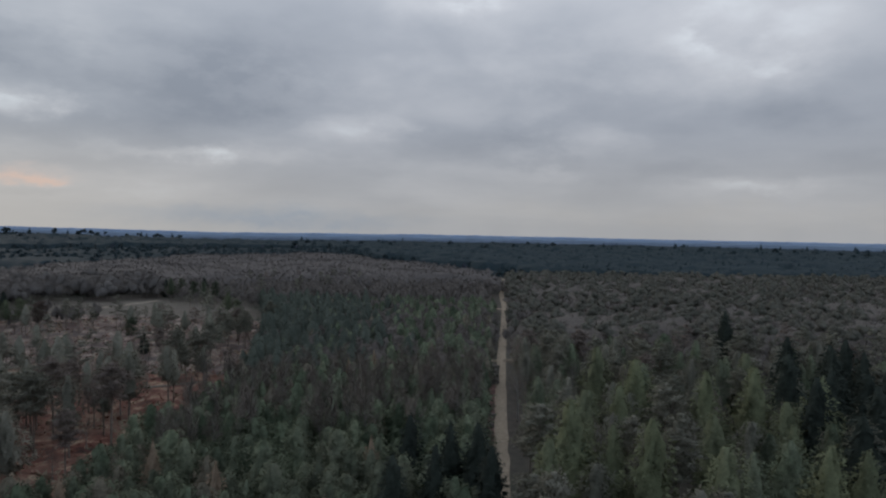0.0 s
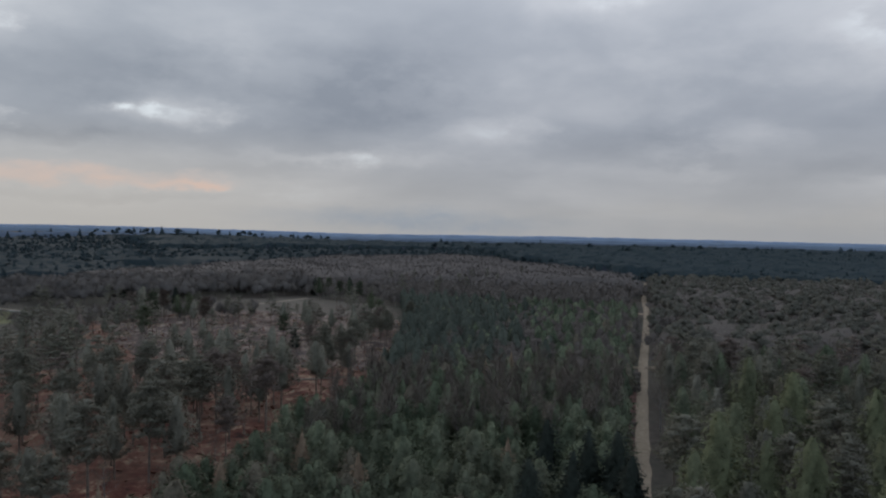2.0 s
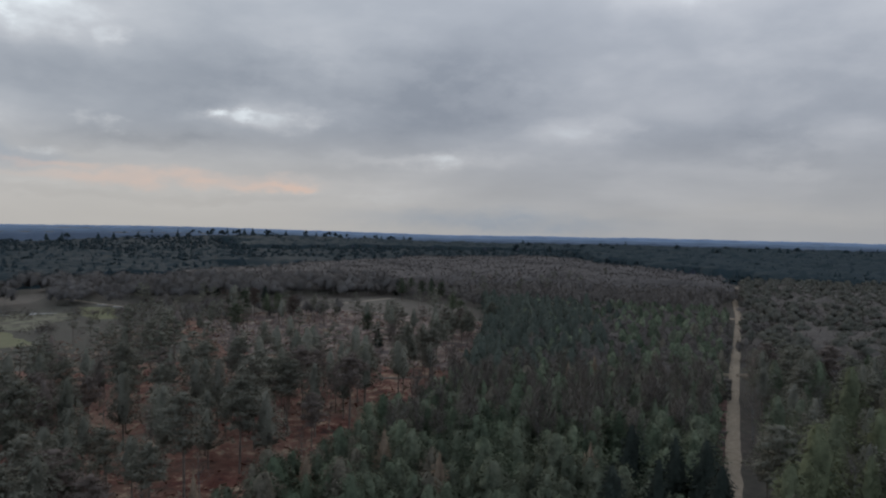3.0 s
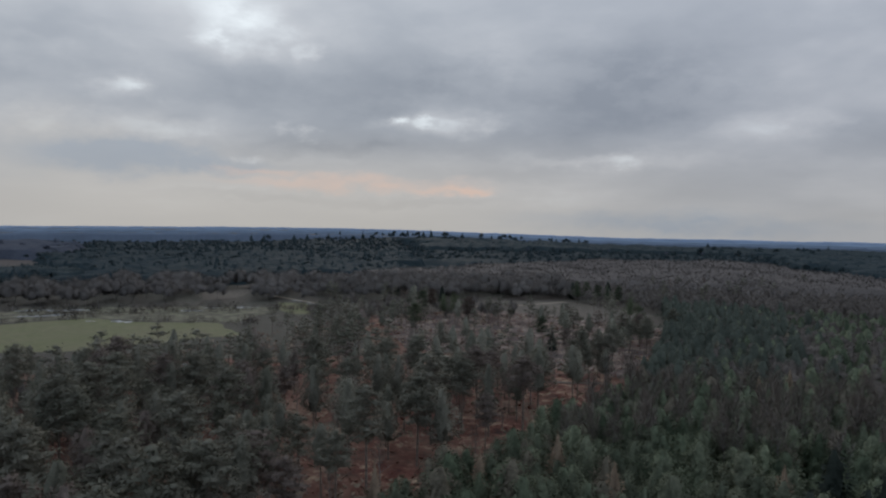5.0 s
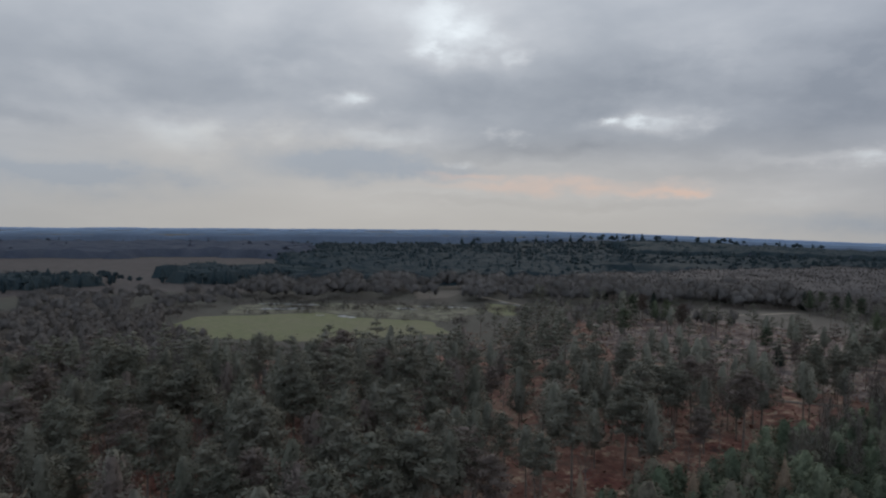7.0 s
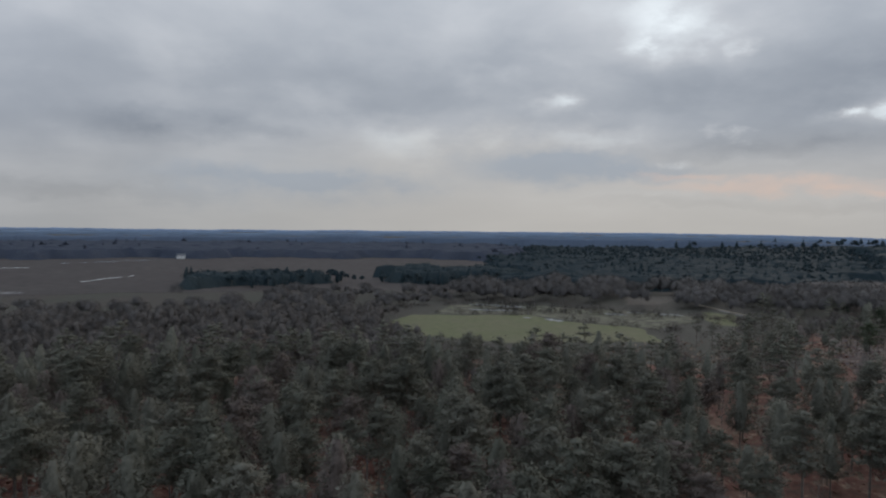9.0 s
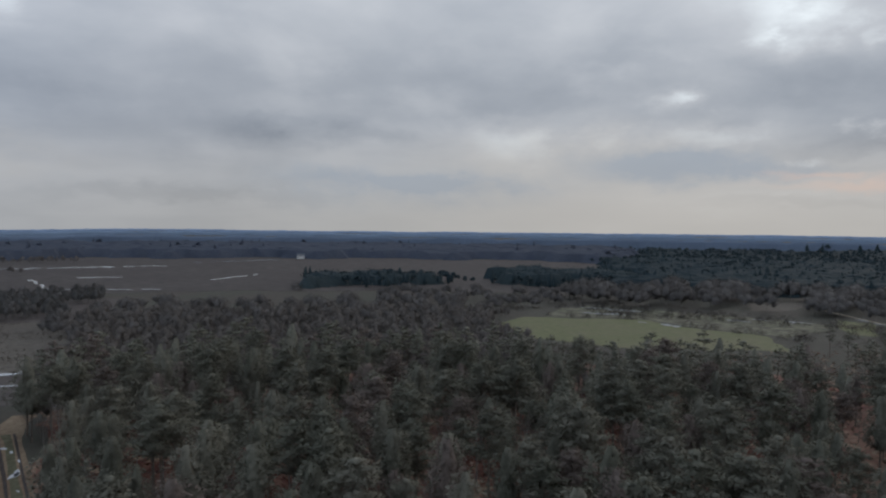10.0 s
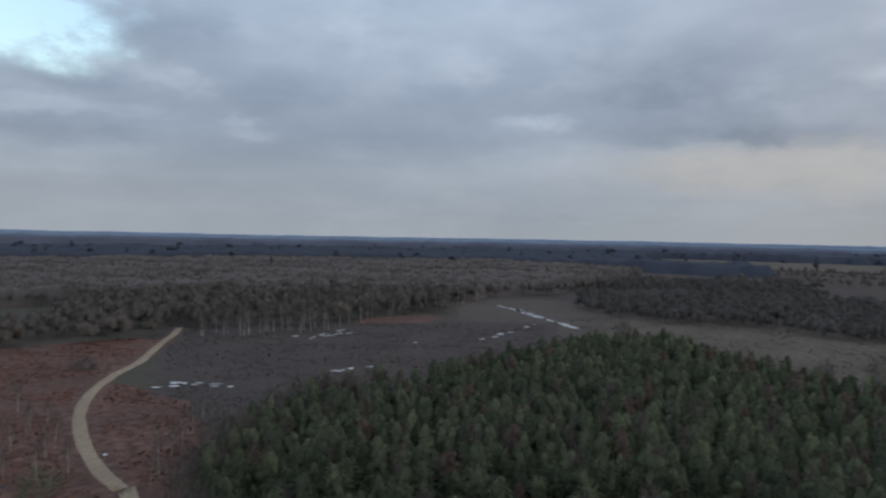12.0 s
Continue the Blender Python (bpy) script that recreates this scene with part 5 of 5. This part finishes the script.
plant(tree_models("edge_shrub", "brown leafless shrub at the pine block's edge", [bare_tree(198 + i, 6, 2.0, 320, 0.05, True, 6) for i in range(2)], M_GREY, M_TWIG, "shrubs at the plantation edge"), sp[:90], 48, 0.9, 1.7)


# ---- ground plants that nobody could count ----
def tufts(name, poly, n, mat, label, seed, size=0.8, keep=None, holes=()):
    """Ragged shoots over a piece of ground, in drifts."""
    rng = np.random.default_rng(seed)
    P = np.asarray(poly, float)
    x = P[:, 0].min() + np.ptp(P[:, 0]) * rng.random(n * 3)
    y = P[:, 1].min() + np.ptp(P[:, 1]) * rng.random(n * 3)
    ok = inside(poly, x, y)
    drift = np.sin(x * 0.13 + 2 * np.sin(y * 0.07 + seed)) + np.sin(y * 0.17 + 2 * np.sin(x * 0.05)) + np.sin(x * 0.41 + y * 0.3) * 0.7
    ok &= drift + rng.normal(0, 1.0, x.size) > (-0.4 if keep is None else keep)
    for hole in holes:
        ok &= ~inside(hole, x, y)
    for line, half in LANES:
        for (ax, ay), (bx, by) in zip(line, line[1:]):
            t = np.clip(((x - ax) * (bx - ax) + (y - ay) * (by - ay)) / ((bx - ax) ** 2 + (by - ay) ** 2), 0, 1)
            ok &= np.hypot(x - ax - t * (bx - ax), y - ay - t * (by - ay)) > half
    x, y = x[ok][:n], y[ok][:n]
    m = len(x)
    a = rng.random(m) * 2 * math.pi
    way = np.stack([np.cos(a), np.sin(a), 0.25 + 0.5 * rng.random(m)], 1)
    at = np.stack([x, y, np.full(m, 0.05)], 1)
    out = np.stack([rng.normal(0, 0.25, m), rng.normal(0, 0.25, m), np.ones(m)], 1)
    s = size * (0.5 + rng.random(m))
    V, F, N = sprays(rng, at, way, out, s, s * 0.8)
    return tagged(new(name, mesh_of(name, V, F, mat, N)), label, "undergrowth", kind="stuff")


tufts("bracken_fronds", BRACKEN, 12000, M_FROND, "rust-red dead bracken fronds", 1, 0.9)
tufts("straw_grass", BRACKEN, 9000, M_STRAW, "straw-coloured dead grass tussocks", 2, 1.3, 0.7)
tufts("bracken_fronds", SLOPE, 10000, M_FROND, "dull red dead bracken fronds", 3, 0.8)
tufts("heather_tufts", fan(141, 171, 165, 390), 11000, M_HEATHER, "dark heather tufts on the heath", 4, 0.7)
tufts("moor_tussocks", fan(101, 140, 245, 430), 10000, M_TUSSOCK, "tan tussocks of moor grass", 5, 0.9, 0.2)


# ---- standing water ----
def puddle(x, y, long, wide, turn, seed):
    """A shallow sheet of water with a wandering rim."""
    bm = bmesh.new()
    n = 26
    vs = []
    for i in range(n):
        a = 2 * math.pi * i / n
        k = 1 + 0.45 * noise.noise(Vector((math.cos(a) * 1.3, math.sin(a) * 1.3, seed * 3.1))) + 0.25 * noise.noise(Vector((math.cos(a) * 4, math.sin(a) * 4, seed)))
        vs.append(bm.verts.new((math.cos(a) * long / 2 * k, math.sin(a) * wide / 2 * k, 0)))
    bm.faces.new(vs)
    low = [bm.verts.new((v.co.x * 0.97, v.co.y * 0.97, -0.08)) for v in vs]
    for i in range(n):
        j = (i + 1) % n
        bm.faces.new((vs[i], low[i], low[j], vs[j]))
    me = bpy.data.meshes.new("puddle")
    bm.to_mesh(me)
    bm.free()
    me.materials.append(M_WATER)
    ob = tagged(new("puddle", me), "shallow frozen puddle, white under the grey sky", "puddle", "puddles on wet ground")
    ob.matrix_basis = pose(x, y, 0.16, 0, 0, turn)


def puddles(a, b, count, long, wide, seed, spread=2.0):
    """A broken line of puddles from a to b."""
    rng = np.random.default_rng(seed)
    turn = math.degrees(math.atan2(b[1] - a[1], b[0] - a[0]))
    for i in range(count):
        t = (i + rng.random()) / count
        puddle(a[0] + (b[0] - a[0]) * t + rng.normal(0, spread * 0.4), a[1] + (b[1] - a[1]) * t + rng.normal(0, spread * 0.4), long * (0.5 + rng.random()), wide * (0.5 + rng.random()), turn + rng.normal(0, 10), seed * 50 + i)


puddles((-278, -390), (-254, -284), 24, 10, 3.4, 1, 3.0)
puddles((-275, -92), (-277, -68), 4, 8, 3.5, 2)
puddles((-254, -79), (-255, -64), 3, 6, 3.0, 3)
puddles((-226, -61), (-226, -56), 2, 4, 1.5, 4)
puddles((-36, -247), (-58, -238), 11, 2.6, 1.7, 5, 8)
puddles((-116, -316), (-142, -328), 12, 4.5, 2.2, 6, 9)
puddles((-185, -277), (-215, -290), 6, 4, 2.0, 7, 3)
puddles((-230, -300), (-242, -308), 4, 4, 2.0, 8, 3)
puddles((-95, -240), (-112, -245), 5, 3, 1.5, 9, 3)
puddles((-150, -282), (-154, -284), 1, 3, 2.0, 10, 1)
puddles((-15, -179), (-15.2, -179), 1, 2.3, 2.0, 11, 0)
puddles((-602, -160), (-600, -128), 3, 16, 7, 12)
puddles((-598, -125), (-596, -63), 5, 10, 3.5, 13)
puddles((-703, -196), (-612, -160), 6, 10, 3, 14)
puddles((-722, -165), (-727, -128), 4, 12, 5, 15)
puddles((-687, -42), (-753, 0), 7, 12, 4, 16)
puddles((-844, -270), (-907, -110), 18, 15, 9, 17, 8)
puddles((-979, -82), (-1060, 40), 9, 18, 9, 18, 5)
puddles((-436, 214), (-405, 245), 7, 10, 5.0, 19, 4)
puddles((-408, 206), (-392, 226), 5, 8, 5.0, 24, 4)
puddles((-362, 217), (-338, 230), 4, 7, 4.0, 25, 2)
puddles((-358, 276), (-352, 281), 2, 8, 5.0, 26, 2)
puddles((-366, 290), (-340, 316), 4, 8, 4.0, 27, 3)
puddles((-386, 373), (-402, 398), 3, 10, 4, 20)
puddles((-312, 353), (-345, 358), 3, 9, 3, 21)
puddles((-250, 163), (-216, 181), 3, 4, 2, 22, 6)
puddles((-163, -49), (-171, -51), 2, 5, 1.2, 23, 2)
puddles((-148, -43), (-196, -60), 5, 2.6, 0.8, 28, 1.5)


# ---- timber, house ----
def log_mesh(length, r):
    V, F, N = tube([(-length / 2, 0, 0), (length / 2, 0, 0)], (r, r * 0.9), 8)
    a, b = len(V), len(V) + 1
    V = np.concatenate([V, [(-length / 2, 0, 0), (length / 2, 0, 0)]])
    F = np.concatenate([F, [(a, (i + 1) % 8, i) for i in range(8)], [(b, 8 + i, 8 + (i + 1) % 8) for i in range(8)]])
    return mesh_of("log", V, F, M_LOG)


LOG = log_mesh(4.2, 0.22)


def log_pile(x, y, turn, rows, layers):
    """Felled stems stacked in layers, each one a piece of its own."""
    top = tagged(new("log_pile"), "stack of dark felled logs beside the track", "log pile", "log piles along the track")
    rng = np.random.default_rng(int(abs(x * 7 + y)))
    for k in range(layers):
        for i in range(rows - k):
            ob = new("log", LOG)
            ob.parent = top
            ob.matrix_basis = pose(rng.normal(0, 0.12), (i - (rows - k - 1) / 2) * 0.45 + rng.normal(0, 0.02), 0.22 + k * 0.38, 0, 0, rng.normal(0, 1.5))
    top.matrix_basis = pose(x, y, 0.02, 0, 0, turn)


for k, (x, y) in enumerate([(20.0, 266), (19.2, 258), (18.6, 250), (18.0, 242), (13.5, 200), (12.6, 190)]):
    log_pile(x, y, -5 + 3 * (k % 2), 9 if k < 4 else 5, 4 if k < 4 else 2)
log_pile(18.5, 144, 20, 4, 2)


def cottage(x, y, turn):
    """A small white far-off house with a gabled slate roof."""
    top = tagged(new("cottage"), "small white cottage with a grey roof, far off", "house")
    bm = bmesh.new()
    bmesh.ops.create_cube(bm, size=1, matrix=Matrix.Diagonal((11, 6, 4.2, 1)))
    bmesh.ops.translate(bm, verts=bm.verts, vec=(0, 0, 2.1))
    me = bpy.data.meshes.new("wall")
    bm.to_mesh(me)
    bm.free()
    me.materials.append(M_RENDER)
    wall = new("wall", me)
    wall.parent = top
    P = [(-6, -3.6, 4.1), (6, -3.6, 4.1), (6, 0, 7.2), (-6, 0, 7.2), (-6, 3.6, 4.1), (6, 3.6, 4.1)]
    me = bpy.data.meshes.new("roof")
    me.from_pydata(P, [], [(0, 1, 2, 3), (3, 2, 5, 4), (0, 3, 4), (1, 5, 2), (0, 4, 5, 1)])
    me.materials.append(M_SLATE)
    roof = new("roof", me)
    roof.parent = top
    for wx in (-3.6, 0, 3.6):
        for wy in (-3.01, 3.01):
            bm = bmesh.new()
            bmesh.ops.create_cube(bm, size=1, matrix=Matrix.Translation((wx, wy, 2.2)) @ Matrix.Diagonal((1.2, 0.08, 1.3, 1)))
            me = bpy.data.meshes.new("window")
            bm.to_mesh(me)
            bm.free()
            me.materials.append(M_WATER)
            pane = new("window", me)
            pane.parent = top
    top.matrix_basis = pose(x, y, float(land(x, y)), 0, 0, turn)


cottage(-1085, 66, 95)


# ---- far ridges, a plain backdrop; haze is put into their blue and glow ----
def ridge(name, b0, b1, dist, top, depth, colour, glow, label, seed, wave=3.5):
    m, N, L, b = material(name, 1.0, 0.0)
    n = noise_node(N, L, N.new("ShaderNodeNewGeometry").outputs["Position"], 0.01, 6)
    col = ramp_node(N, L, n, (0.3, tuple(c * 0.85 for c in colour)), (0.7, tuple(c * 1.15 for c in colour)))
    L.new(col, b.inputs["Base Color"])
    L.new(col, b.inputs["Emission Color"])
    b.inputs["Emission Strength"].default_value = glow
    V, F = [], []
    n = int((b1 - b0) * 8)
    for i in range(n + 1):
        a = b0 + (b1 - b0) * i / n
        z = top(a) + wave * noise.noise(Vector((a * 0.25, seed, 0))) + 2.0 * noise.noise(Vector((a * 1.3, seed, 3))) + 1.6 * noise.noise(Vector((a * 5, seed, 7)))
        for d, zz in ((dist, -90), (dist, z - 5), (dist + depth * 0.15, z), (dist + depth, z - 12)):
            V.append((-d * math.sin(radians(a)), d * math.cos(radians(a)), zz))
    for i in range(n):
        for k in range(3):
            q = i * 4 + k
            F += [(q, q + 1, q + 5), (q, q + 5, q + 4)]
    return tagged(new(name, mesh_of(name, V, F, m)), label, "backdrop", kind="structure")


SKY_EL = (-0.9, -0.9, -0.89, -0.92, -0.84, -0.85, -0.55, -0.42, -0.41, -0.56, -0.66, -0.63, -1.08, -1.1, -1.03, -0.8)


def under(dist, less):
    return lambda a: EYE + dist * math.tan(radians(float(np.interp(a, FAR_BEARING, SKY_EL)) - less))


# each farther ridge has more haze in its colour and emission
ridge("backdrop_far", -60, 200, 4300, under(4300, 0.0), 400, (0.15, 0.20, 0.285), 0.16, "wooded hills on the skyline, tinted pale haze blue", 1, 4.0)
ridge("backdrop_middle", -60, 200, 3100, under(3100, 0.2), 400, (0.12, 0.158, 0.215), 0.12, "wooded ridge before the skyline, tinted haze blue", 2, 5.0)
ridge("backdrop_near", -60, 36, 2350, under(2350, 0.42), 300, (0.085, 0.108, 0.148), 0.07, "wooded ridge across the plain, tinted dark haze blue", 3, 6.0)
ridge("backdrop_plain", 34, 121, 1740, under(1740, 0.5), 300, (0.085, 0.108, 0.148), 0.07, "wooded ridge across the plain, tinted dark haze blue", 4, 5.0)
ridge("backdrop_moor", 119, 200, 1540, under(1540, 0.35), 300, (0.088, 0.10, 0.135), 0.07, "wooded slopes beyond the moor, tinted dim haze blue", 5, 3.0)
